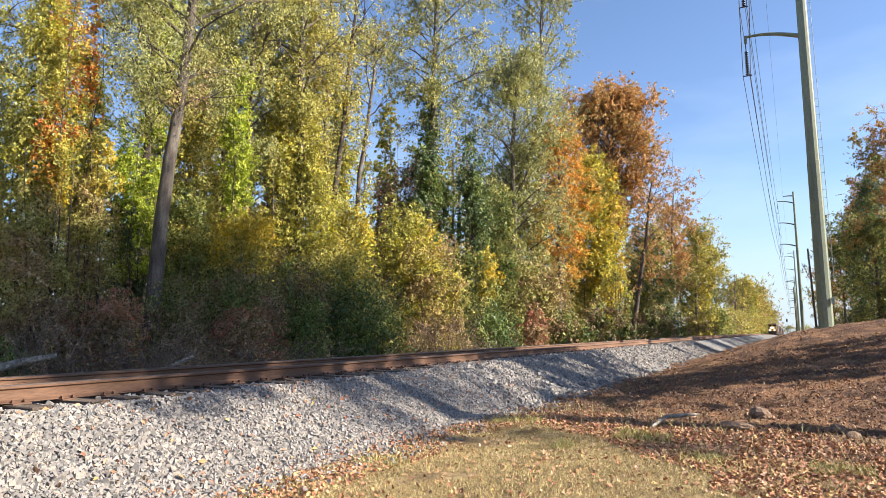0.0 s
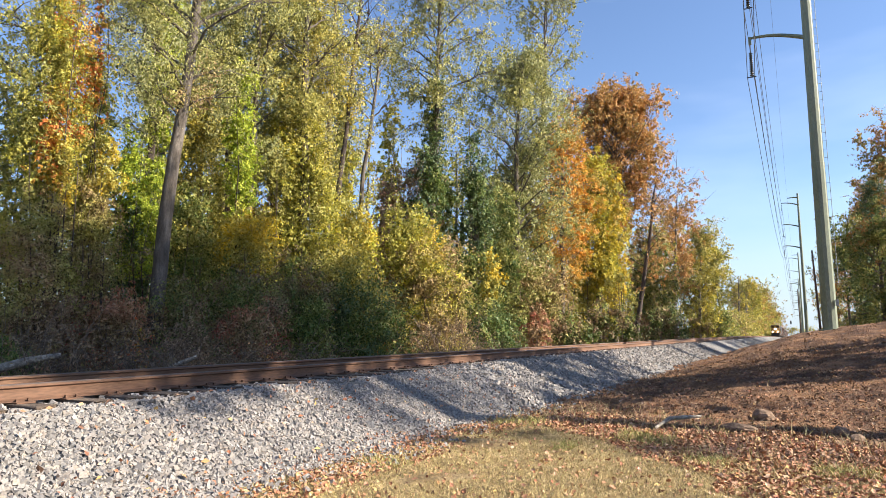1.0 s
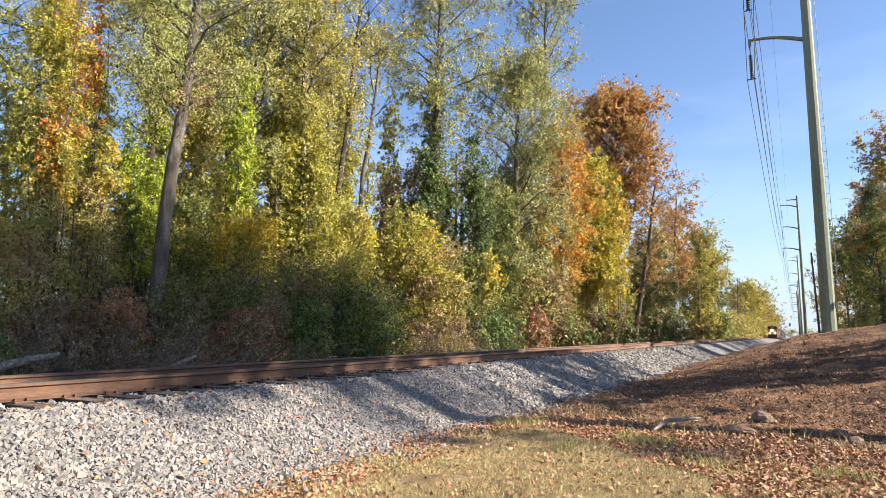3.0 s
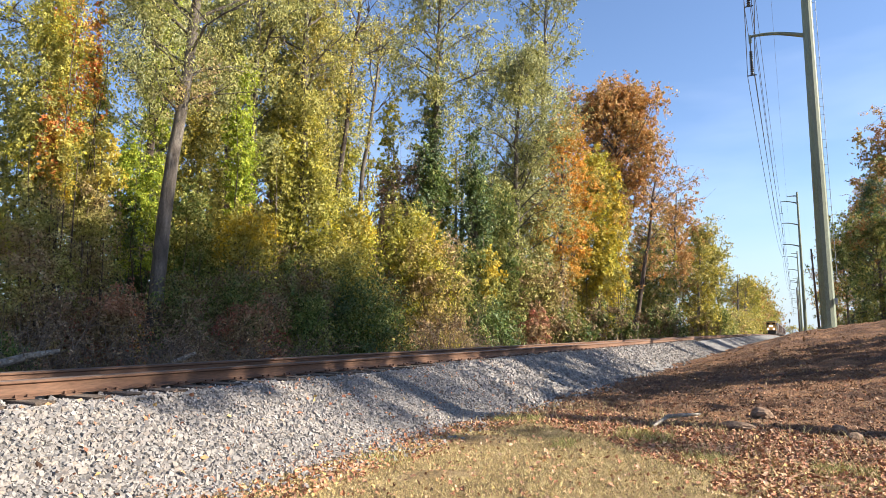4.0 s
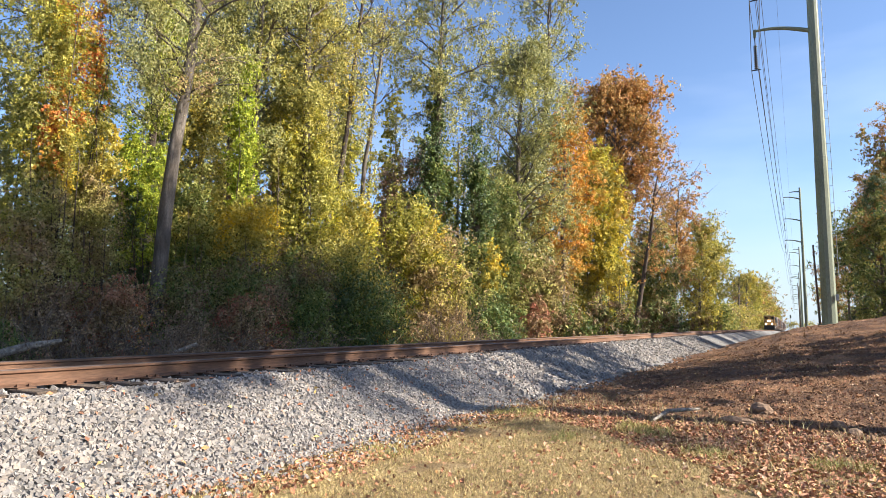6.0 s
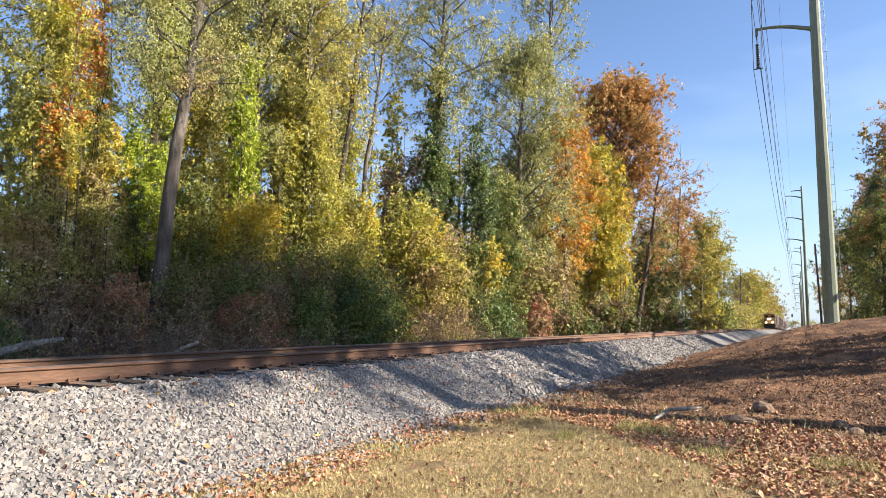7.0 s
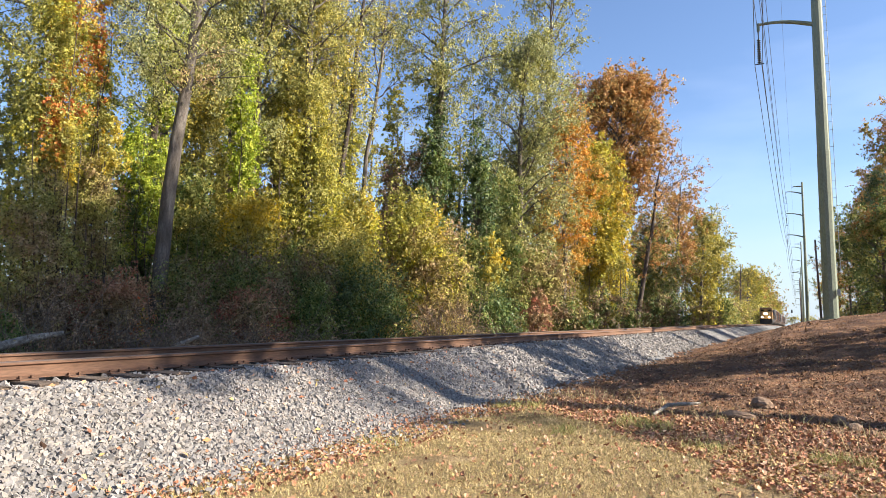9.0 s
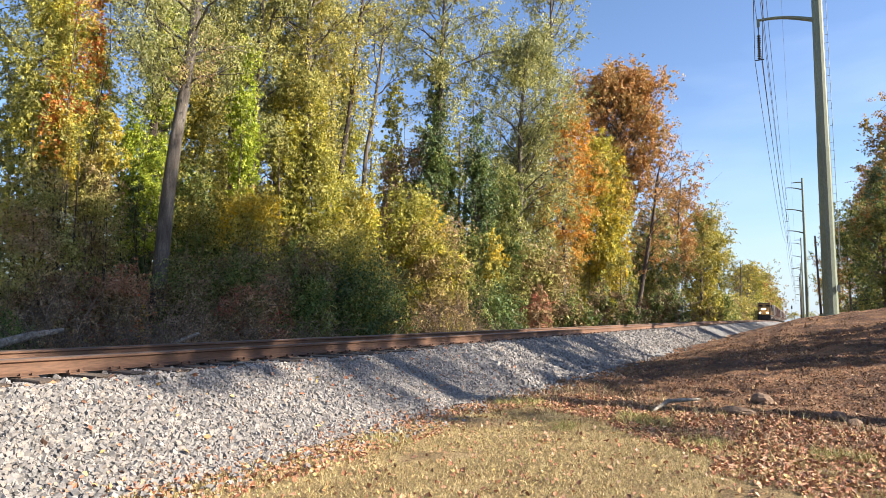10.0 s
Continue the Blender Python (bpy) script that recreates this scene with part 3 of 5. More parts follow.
def build_ground_cover():
    rng = np.random.default_rng(8)
    grass = scatter(230000, -4.9, 5.5, 2.6, 9.5, rng, lambda a, b: b < turf_edge(a) + wave(a, b, 1.5, 6) * 1.2 and a > -4.75 + 0.5 * wave(a, b, 0.8, 1) and wave(a, b, 0.9, 4) > -0.35)
    o = new("dry_grass", blades_mesh("dry_grass", grass, M["grass"], rng, 0.010, 0.036, 0.0026))
    tagged(o, "short dry straw-coloured mown grass", "grass", kind="stuff")
    tufts = np.concatenate([scatter(n, cx - w, cx + w, cy - 0.25, cy + 0.25, rng) for cx, cy, w, n in ((-1.9, 9.3, 0.35, 700), (0.35, 8.0, 0.3, 350), (-3.9, 9.7, 0.4, 500), (-2.7, 8.3, 0.12, 150), (-1.0, 8.2, 0.25, 200), (-4.2, 6.4, 0.3, 200))])
    o = new("green_grass_tufts", blades_mesh("green_grass_tufts", tufts, M["greengrass"], rng, 0.04, 0.13, 0.004))
    tagged(o, "green weed tufts among the fallen leaves", "grass", kind="stuff")

    def littered(a, b):
        off = b - turf_edge(a) + 0.7 * wave(a, b, 0.8, 2)
        share = 0.85 if -1.2 < off < 1.3 else (0.05 if off > 0 else 0.07)
        if a > -0.8 and -2.2 < off < 2.0:
            share = 0.9
        if a < -3.9 and b < 8:
            share = 0.5
        return rng.uniform() < share * (0.5 + 0.9 * max(wave(a, b, 2.2, 12) + 0.4, 0))
    litter = scatter(210000, -5.0, 6, 3, 20, rng, littered)
    litter[:, 2] = [max(z, ballast_top(x, y)) for x, y, z in litter]
    litter[:, 2] += 0.015
    flat = np.tile((-0.6, -0.1, 0.9), (len(litter), 1))
    o = new("fallen_leaves", leaves_mesh("fallen_leaves", litter, M["deadleaf"], rng, 0.04, 0.72, 0.0, vary=0.5, out=flat))
    tagged(o, "dry brown and tan fallen leaves", "leaves", kind="stuff")
    strays = scatter(500, -6.6, -4.6, 2, 14, rng)
    strays[:, 2] = [ballast_top(x, y) + 0.04 for x, y, z in strays]
    o = new("stray_leaves", leaves_mesh("stray_leaves", strays, M["deadleaf"], rng, 0.055, 0.7, 0.0, out=np.tile((0.3, 0.0, 1.0), (500, 1))))
    tagged(o, "single fallen leaves lying on the gravel", "leaves", kind="stuff")
    debris = scatter(42000, -4.4, 6.5, 8.6, 26, rng, lambda a, b: b > turf_edge(a) - 0.4 and wave(a, b, 0.9, 15) > -0.15 - 0.02 * (26 - b))
    debris[:, 2] += 0.012
    o = new("soil_debris", leaves_mesh("soil_debris", debris, M["debris"], rng, 0.055, 0.32, 0.0, vary=0.5, out=np.tile((0.0, 0.0, 0.9), (len(debris), 1)), plain=True))
    tagged(o, "crumbled leaves, straw and root bits on the bare soil", "soil", kind="stuff")
    stalks = scatter(3000, -4.6, 5, 7.5, 14, rng, lambda a, b: abs(b - turf_edge(a) - 0.8) < 2)
    o = new("dry_stalks", blades_mesh("dry_stalks", stalks, M["grass"], rng, 0.06, 0.22, 0.004))
    tagged(o, "thin dry weed stalks on the soil", "grass", kind="stuff")
    clods = scatter(8500, -4.5, 7.0, 8.8, 36, rng, lambda a, b: b > turf_edge(a) - 0.3 and wave(a, b, 0.6, 8) > -0.35)
    o = new("dirt_clods", stones_mesh("dirt_clods", clods, 0.016 + 0.07 * rng.uniform(size=len(clods)) ** 9, M["clod"], rng))
    tagged(o, "loose brown clods and pebbles on the bare bank", "soil", kind="stuff")


# ---------------------------------------------------------------- trees and bushes
def bend(rng, a, b, n, wobble):
    a, b = np.asarray(a, float), np.asarray(b, float)
    t = np.linspace(0, 1, n)[:, None]
    p = a + (b - a) * t
    w = np.cumsum(rng.normal(size=(n, 3)), axis=0) * wobble
    w -= w[0]
    return p + w * np.array([1, 1, 0.3])


def grow(rng, height, r0, lean, base, spread, limbs, rise, shape, reach=0.55, twigs=6):
    """Trunk, limbs, twigs and the places at which leaves hang, in the tree's own space."""
    trunk = bend(rng, (0, 0, -0.3), (lean[0], lean[1], height), 12, 0.035 * height / 10)
    tr = r0 * np.linspace(1, 0.12, 12) ** 0.8
    tr[0] *= 1.3
    limb_tubes, anchors = [], []
    golden = rng.uniform(0, 6.28)
    for i in range(limbs):
        u = (i + rng.uniform(0.1, 0.9)) / limbs
        h = base + (1 - base) * u * 0.97
        k = h * 11
        k0 = int(min(k, 10))
        p0 = trunk[k0] + (trunk[k0 + 1] - trunk[k0]) * (k - k0)
        az = golden + i * 2.4 + rng.normal() * 0.3
        prof = {"round": math.sin(math.pi * (0.15 + 0.8 * u)), "cone": 1.05 - u, "vase": 0.35 + 0.75 * u if u < 0.8 else 1.3 - 0.6 * u}[shape]
        ln = spread * max(prof, 0.15) * rng.uniform(0.7, 1.15)
        up = ln * (rise + rng.normal() * 0.15) * (0.6 + 0.7 * u)
        p1 = p0 + np.array([math.cos(az) * ln, math.sin(az) * ln, up])
        p1[2] = min(p1[2], height * (1.0 - 0.12 * rng.uniform()))
        pts = bend(rng, p0, p1, 6, 0.05 * ln)
        pts[:, 2] += np.sin(np.linspace(0, 1, 6) * np.pi) * ln * 0.1
        rr = max(r0 * 0.34 * (1 - 0.7 * u) * (ln / spread), 0.012)
        limb_tubes.append((pts, np.linspace(rr, 0.012, 6)))
        for j in range(twigs):
            s = rng.uniform(0.3, 1.0) * 5
            s0 = int(min(s, 4))
            q0 = pts[s0] + (pts[s0 + 1] - pts[s0]) * (s - s0)
            dirn = (p1 - p0) / (np.linalg.norm(p1 - p0) + 1e-6) + rng.normal(size=3) * 0.75
            q1 = q0 + dirn * ln * rng.uniform(0.2, 0.45) * reach / 0.55
            tw = bend(rng, q0, q1, 4, 0.03 * ln)
            limb_tubes.append((tw, np.linspace(rr * 0.35 + 0.006, 0.006, 4)))
            anchors += [tw[1], tw[2], tw[3], tw[3]]
        anchors += [pts[4], pts[5]]
    return trunk, tr, limb_tubes, np.array(anchors)


def tree(name, label, x, y, height, spread, r0=0.2, lean=(0, 0), base=0.35, limbs=20, leaves=9000, size=0.12, mat="willow", seed=0,
         rise=0.8, shape="round", puff=0.75, droop=0.3, aspect=0.5, bark="bark", ivy=None, group="trees of the wood", fill=0.32, front=False, loose=False):
    rng = np.random.default_rng(seed + 100)
    e = hold(name, (x, y, ground_z(x, y)), label, "tree", group)
    trunk, tr, tubes, anchors = grow(rng, height, r0, lean, base, spread, limbs, rise, shape, 0.55, 6 if front else 2)
    part("trunk", tubes_mesh("trunk", [(trunk, tr)], M[bark], 10), None, e)
    if front:
        for i in range(0, len(tubes), 7):
            part("limb", tubes_mesh("limb", tubes[i:i + 7], M[bark], 5), None, e)
    else:
        part("branchwork", tubes_mesh("branchwork", tubes, M[bark], 3), None, e)
    if leaves:
        c = anchors[rng.permutation(len(anchors))[:max(int(len(anchors) * fill), 8)]]
        make = clumps if loose else sprays
        at, out = make(rng, c, puff * rng.uniform(0.55, 1.5, len(c)), leaves, *((0.8, droop) if loose else (16, droop)))
        part("crown", leaves_mesh("crown", at, M[mat], rng, size, aspect, droop, 0.35 if loose else 0.28, out, True, 0.35 if loose else 1.0), None, e)
    for v in ivy or ():
        h0, h1, rad, n, vm = v
        climb(e, trunk, height, h0, h1, rad, n, vm, rng, 0.095 if loose else min(max(size * 0.9, 0.065), 0.2), 0.35 if loose else 1.0)
    return e


def climb(e, trunk, height, h0, h1, rad, n, vm, rng, leaf, sunward):
    """A creeper that wraps the trunk from h0 to h1, ragged and lumpy."""
    lumps = max(int((h1 - h0) * 3.5), 6)
    hz = rng.uniform(h0, h1, lumps)
    az = rng.uniform(0, 6.28, lumps)
    lr = rad * rng.uniform(0.2, 1.0, lumps)
    c = np.stack([np.interp(hz, trunk[:, 2], trunk[:, 0]) + np.cos(az) * lr, np.interp(hz, trunk[:, 2], trunk[:, 1]) + np.sin(az) * lr, hz], 1)
    at, out = clumps(rng, c, rng.uniform(0.3, 0.6, lumps) * (0.55 + 0.4 * rad), n, 1.3, 0.7)
    at[:, 2] = at[:, 2].clip(0.05)
    part("creeper", leaves_mesh("creeper", at, M[vm], rng, leaf, 0.7, 0.35, out=out, plain=True, sunward=sunward), None, e, "")


def bush(name, label, x, y, w, d, h, leaves, mat, seed, size=0.09, aspect=0.55, droop=0.2, stems=14, lump=0.4, group="undergrowth", column=False):
    """A ragged mound of lumps of leaves on stems."""
    rng = np.random.default_rng(seed + 500)
    e = hold(name, (x, y, ground_z(x, y) - 0.05), label, "bush", group)
    n = int(w * d * h * 0.45) + 10 if column else max(int(w * d * h * 0.8) + 12, 18)
    a = rng.uniform(0, 6.28, n)
    t = rng.uniform(0, 1, n) ** 0.5
    up = rng.uniform(0.05, 1.0, n)
    rim = 1 - 0.55 * up ** 3 if column else np.sqrt(1 - 0.85 * up ** 2)
    c = np.stack([np.cos(a) * t * rim * w / 2, np.sin(a) * t * rim * d / 2, up * h * rng.uniform(0.75, 1.08, n)], 1)
    tubes = []
    for i in range(min(stems, n)):
        p = bend(rng, (c[i, 0] * 0.4, c[i, 1] * 0.4, -0.1), c[i] + rng.normal(size=3) * 0.2 + np.array([0, 0, 0.3]), 6, 0.05)
        tubes.append((p, np.linspace(0.025, 0.006, 6)))
        for j in range(3):
            q = p[2 + j]
            tubes.append((bend(rng, q, q + rng.normal(size=3) * np.array([0.6, 0.6, 0.5]), 4, 0.04), np.linspace(0.01, 0.004, 4)))
    part("brushwood", tubes_mesh("brushwood", tubes, M["twig"], 3), None, e)
    at, out = clumps(rng, c, lump * rng.uniform(0.6, 1.6, n), leaves, 0.85, 0.35)
    at[:, 2] = np.abs(at[:, 2] - 0.02) + 0.02
    part("foliage", leaves_mesh("foliage", at, M[mat], rng, size, aspect, droop, out=out, plain=size > 0.18), None, e)
    return e


def thicket(label, x, y, turn, w, d, z0, z1, leaves, mat, size, seed):
    """Leaves of creepers and saplings in a ragged upright mass between two heights, carried by stems from the ground."""
    rng = np.random.default_rng(seed + 700)
    e = hold("creeper_thicket", pose(x, y, ground_z(x, y) - 0.05, 0, 0, turn), label, "bush", "creepers and thickets of the wood")
    h = z1 - z0
    lump = min(max(0.2 * min(w, h), 0.16), 1.1)
    n = int(min(max(1.1 * w * h / lump ** 2, 10), 150))
    up = rng.uniform(0, 1, n)
    a = rng.uniform(0, 6.28, n)
    t = rng.uniform(0, 1, n) ** 0.5
    rim = np.sqrt(1 - 0.8 * up ** 3) * (1 - 0.35 * (z0 > 0) * (1 - up) ** 3)
    c = np.stack([np.cos(a) * t * rim * (w / 2 - 0.4 * lump), np.sin(a) * t * rim * (d / 2 - 0.4 * lump), z0 + lump * 0.5 + up * (h - lump)], 1)
    c[:, 2] += 0.12 * h * rng.normal(size=n) * up ** 2 * 0.6
    tubes = []
    for i in range(min(n, 3 if z0 > 0 else 12)):
        p = bend(rng, (c[i, 0] * 0.5, c[i, 1] * 0.5, -0.1), c[i] + np.array([0, 0, 0.4 * lump]), 7, 0.03 + 0.006 * z1)
        tubes.append((p, np.linspace(0.012 + 0.0022 * z1, 0.006, 7)))
        for j in range(3):
            q = p[3 + j]
            tubes.append((bend(rng, q, q + rng.normal(size=3) * lump * np.array([1.2, 1.2, 0.9]), 4, 0.04), np.linspace(0.011, 0.004, 4)))
    part("brushwood", tubes_mesh("brushwood", tubes, M["bark_dark" if z0 > 0 else "twig"], 3), None, e)
    at, out = sprays(rng, c, lump * rng.uniform(0.6, 1.45, n), leaves, 14, 0.8, 1.25)
    at[:, 2] = np.abs(at[:, 2] - 0.02) + 0.02
    part("foliage", leaves_mesh("foliage", at, M[mat], rng, size, 0.62, 0.35, out=out, plain=True), None, e)
    return e


def brush(name, label, x, y, w, d, h, n, seed, mat="twig", group="undergrowth"):
    """A thicket of bare arching canes."""
    rng = np.random.default_rng(seed + 900)
    e = hold(name, (x, y, ground_z(x, y) - 0.05), label, "brush", group)
    tubes = []
    for i in range(n):
        a = np.array([rng.uniform(-w, w) / 2, rng.uniform(-d, d) / 2, 0])
        top = a + np.array([rng.normal() * 0.7, rng.normal() * 0.7, h * rng.uniform(0.3, 1.0)])
        p = bend(rng, a, top, 6, 0.06)
        p[3:, 2] -= np.array([0, 0.1, 0.3]) * rng.uniform(0, 2)
        tubes.append((p, np.linspace(0.011, 0.004, 6)))
        for j in range(2):
            q = p[rng.integers(2, 5)]
            tubes.append((bend(rng, q, q + rng.normal(size=3) * np.array([0.45, 0.45, 0.35]), 4, 0.04), np.linspace(0.006, 0.003, 4)))
    part("cane_tangle", tubes_mesh("cane_tangle", tubes, M[mat], 3), None, e)
    k = rng.integers(0, len(tubes), n * 14)
    at = np.array([tubes[i][0][rng.integers(1, len(tubes[i][0]))] for i in k]) + rng.normal(size=(n * 14, 3)) * 0.12
    part("dead_foliage", leaves_mesh("dead_foliage", at, M["brown"], rng, 0.06, 0.5, 0.3), None, e)
    return e


def build_wood():
    willow = "tall tree with thin olive-green autumn leaves"
    # foremost trees beside the track
    tree("tree", "dark-trunked tree hung with red and gold creeper", -15.5, 9.2, 12.4, 1.3, 0.15, (-0.2, -0.1), 0.5, 20, 16000, 0.064, "lime_gold", 1, ivy=[(6.2, 9.6, 0.4, 2500, "redvine")], bark="bark_dark", puff=0.5, front=True)
    tree("tree", "tree draped in bright yellow-green creeper", -17.5, 13.2, 14.5, 1.2, 0.18, (-0.2, -0.1), 0.45, 18, 18000, 0.075, "willow", 2, ivy=[(9.5, 13, 0.7, 3500, "lime")], bark="bark_dark", puff=0.5, front=True)
    tree("tree", "leaning grey-barked tree with olive leaves", -13.2, 10.2, 16.5, 2.1, 0.2, (0.3, 1.25), 0.42, 36, 56000, 0.062, "willow", 3, droop=0.7, ivy=[(7.0, 8.4, 0.5, 1200, "dry")], puff=0.6, front=True)
    tree("tree", "tree draped in bright green creeper", -17.2, 16.9, 17, 1.9, 0.2, (0.1, 0.1), 0.4, 20, 26000, 0.088, "willow", 4, puff=0.55, front=True)
    tree("tree", "tree with yellow-green leaves and creeper", -16.4, 18.8, 18.5, 2.0, 0.24, (0.4, 0.2), 0.4, 24, 34000, 0.09, "olive_gold", 5, puff=0.6, front=True)
    tree("tree", willow, -18.6, 23.4, 21, 1.9, 0.2, (0.2, 0.1), 0.4, 22, 20000, 0.11, "willow", 6, puff=0.6, front=True)
    tree("tree", "slim dark-trunked tree with golden creeper", -17.6, 22.0, 19.5, 1.7, 0.17, (1.2, 0.7), 0.6, 16, 4200, 0.10, "willow", 7, bark="bark_dark", ivy=[(3, 8, 0.5, 2500, "lime_gold"), (11.0, 13.5, 0.45, 700, "gold")], puff=0.5, front=True)
    tree("tree", "pale-trunked tree leaning, with yellow creeper", -18.2, 24.2, 16.5, 1.5, 0.17, (1.5, 0.8), 0.6, 12, 3200, 0.10, "olive_gold", 8, ivy=[(5, 9, 0.5, 1400, "lime_gold")], puff=0.45, front=True)
    tree("tree", "tall tree with an ivy-covered trunk", -16.5, 29.2, 21.5, 2.9, 0.24, (0.5, 0.3), 0.55, 34, 30000, 0.118, "willow", 9, fill=0.5, ivy=[(9, 15, 0.5, 3000, "deep")], puff=0.62, rise=0.6, droop=0.6, front=True)
    tree("tree", "stump wholly covered in dark ivy", -15.0, 31.7, 10.6, 1.0, 0.25, (0.1, 0.1), 0.5, 10, 5000, 0.125, "deep", 10, puff=0.5, front=True)
    tree("tree", "tall grey-green locust tree", -16.5, 40.4, 21.4, 3.9, 0.28, (1.0, 0.5), 0.22, 54, 46000, 0.15, "grey", 11, droop=0.5, puff=0.85, fill=0.4, front=True)
    tree("tree", "taller thin locust tree with sparse leaves", -18.5, 50.1, 33, 3.0, 0.24, (1.6, 0.8), 0.6, 30, 15000, 0.17, "grey", 12, fill=0.5, puff=0.8, droop=0.5, front=True)
    tree("tree", "maple with glowing orange leaves", -16.0, 48.9, 18.0, 2.4, 0.24, (0.4, 0.2), 0.3, 30, 20000, 0.18, "orange", 13, puff=0.7, front=True)
    tree("tree", "large tree with russet brown leaves", -17.5, 71.2, 28.4, 4.8, 0.42, (1.1, 0.6), 0.45, 90, 62000, 0.23, "russet", 14, rise=0.9, shape="round", fill=0.75, aspect=0.7, puff=1.0, front=True)
    tree("tree", "tree covered in yellow-green creeper", -14.8, 55.0, 15.4, 2.8, 0.24, (0.6, 0.3), 0.2, 26, 18000, 0.19, "olive_gold", 15, rise=0.6, puff=0.7, front=True)
    tree("tree", "half-bare tree with pinkish brown leaves", -15.5, 72.5, 19.5, 4.6, 0.3, (2.8, 1.5), 0.3, 34, 6000, 0.2, "russet", 16, rise=0.7, shape="vase", puff=0.8, bark="bark_dark", front=True)
    tree("tree", "half-bare tree with pinkish brown leaves", -16.0, 96.8, 21.5, 4.4, 0.3, (1.9, 1.0), 0.25, 34, 11000, 0.24, "russet", 17, rise=0.8, shape="vase", puff=0.8, front=True)
    tree("tree", "tree with green-gold autumn leaves", -14.8, 120.6, 20, 4.2, 0.3, (1.0, 0.5), 0.1, 30, 22000, 0.28, "olive_gold", 18, puff=1.0, front=True)
    tree("tree", "tree with golden yellow leaves", -14.4, 129.3, 18, 3.6, 0.3, (1.0, 0.5), 0.1, 28, 14000, 0.3, "lime_gold", 19, puff=1.0, front=True)
    # bare far trees seen in the gap
    for i, (x, y, h) in enumerate(((-26, 53.6, 21.5), (-27, 60.6, 23), (-28, 50, 18))):
        tree("bare_tree", "leafless grey tree behind the wood", x, y, h, 4.0, 0.2, (0.3, 0.2), 0.3, 26, 500, 0.14, "russet", 30 + i, rise=0.9, shape="vase")
    # second row, behind
    rng = np.random.default_rng(77)
    kinds = []
    for i, (mat, lab) in enumerate((("willow", willow), ("lime_gold", "tree with yellow-green leaves and creeper"), ("deep_olive", "tree with dark green leaves"), ("olive_gold", "tree with olive and gold leaves"))):
        kinds.append(tree("tree", lab, (-24, -24, -25, -26)[i], (9.5, 20.5, 25.0, 30.0)[i], 17, 3.0, 0.2, (0.3, 0.4), 0.12, 20, 4200, 0.22, mat, 40 + i, puff=0.65, group="trees behind", ivy=[(0.5, 7, 1.6, 1800, ("deep_olive", "lime", "lime_gold", "willow")[i])]))
    for i in range(16):
        y = 6 + i * 3.4 + rng.uniform(-1, 1)
        if y < 19 or 24 < y < 37:
            continue
        x = -21 - rng.uniform(0, 7) - (3 if y > 24 else 0)
        copy_thing(kinds[i % 4], Matrix.Translation((x, y, -0.1)) @ pose(0, 0, 0, 0, 0, rng.uniform(0, 360)))
    for i in range(9):
        y = 62 + i * 9 + rng.uniform(-2, 2)
        copy_thing(kinds[(1, 3, 0, 2)[i % 4]], Matrix.Translation((-20 - rng.uniform(0, 6), y, -0.1)) @ pose(0, 0, 0, 0, 0, rng.uniform(0, 360)))
    # far wood beside the track
    far = [tree("tree", lab, -15.5, 246.0 + 9 * i, 20.0, 6.2, 0.3, (0.3, 0.3), 0.06, 24, 6500, 0.5, mat, 60 + i, puff=1.6, fill=0.8, group="far trees") for i, (mat, lab) in
           enumerate((("olive_gold", "far tree with olive-gold leaves"), ("lime_gold", "far tree with olive and golden leaves"), ("russet_dark", "far tree with russet and olive leaves")))]
    tree("bare_tree", "half-bare tree standing beside the far track", -15.0, 211.0, 18.0, 6, 0.34, (0.3, 0.3), 0.3, 34, 900, 0.35, "gold", 65, rise=0.9, shape="vase")
    for i in range(18):
        y = 272 + i * 16 + rng.uniform(-3, 3)
        copy_thing(far[i % 3], Matrix.Translation((-15.5 - rng.uniform(0, 3), y, grade(y) - 0.2)) @ pose(0, 0, 0, 0, 0, rng.uniform(0, 360)))
    for i in range(8):
        copy_thing(far[i % 3], Matrix.Translation((-40 + i * 12 + rng.uniform(-2, 2), 760 + rng.uniform(-40, 60), -14.0)) @ pose(0, 0, 0, 0, 0, rng.uniform(0, 360)))
    for i, (x, y, w, h, mat) in enumerate(((-13.5, 152, 10, 7.5, "deep_olive"), (-14, 163, 10, 6.5, "olive_gold"), (-13, 175, 11, 7.0, "tan"), (-14, 188, 12, 6.5, "deep_olive"), (-14, 202, 12, 7.5, "olive_gold"), (-14, 217, 12, 8.0, "tan"), (-13.5, 232, 12, 9.0, "olive_gold"))):
        bush("bush", "far low thicket beside the track", x - 1.8, y, w, 5.0, h, 2600, mat, 340 + i, 0.42, 0.65, 0.2, 8, 1.0, "far thickets")
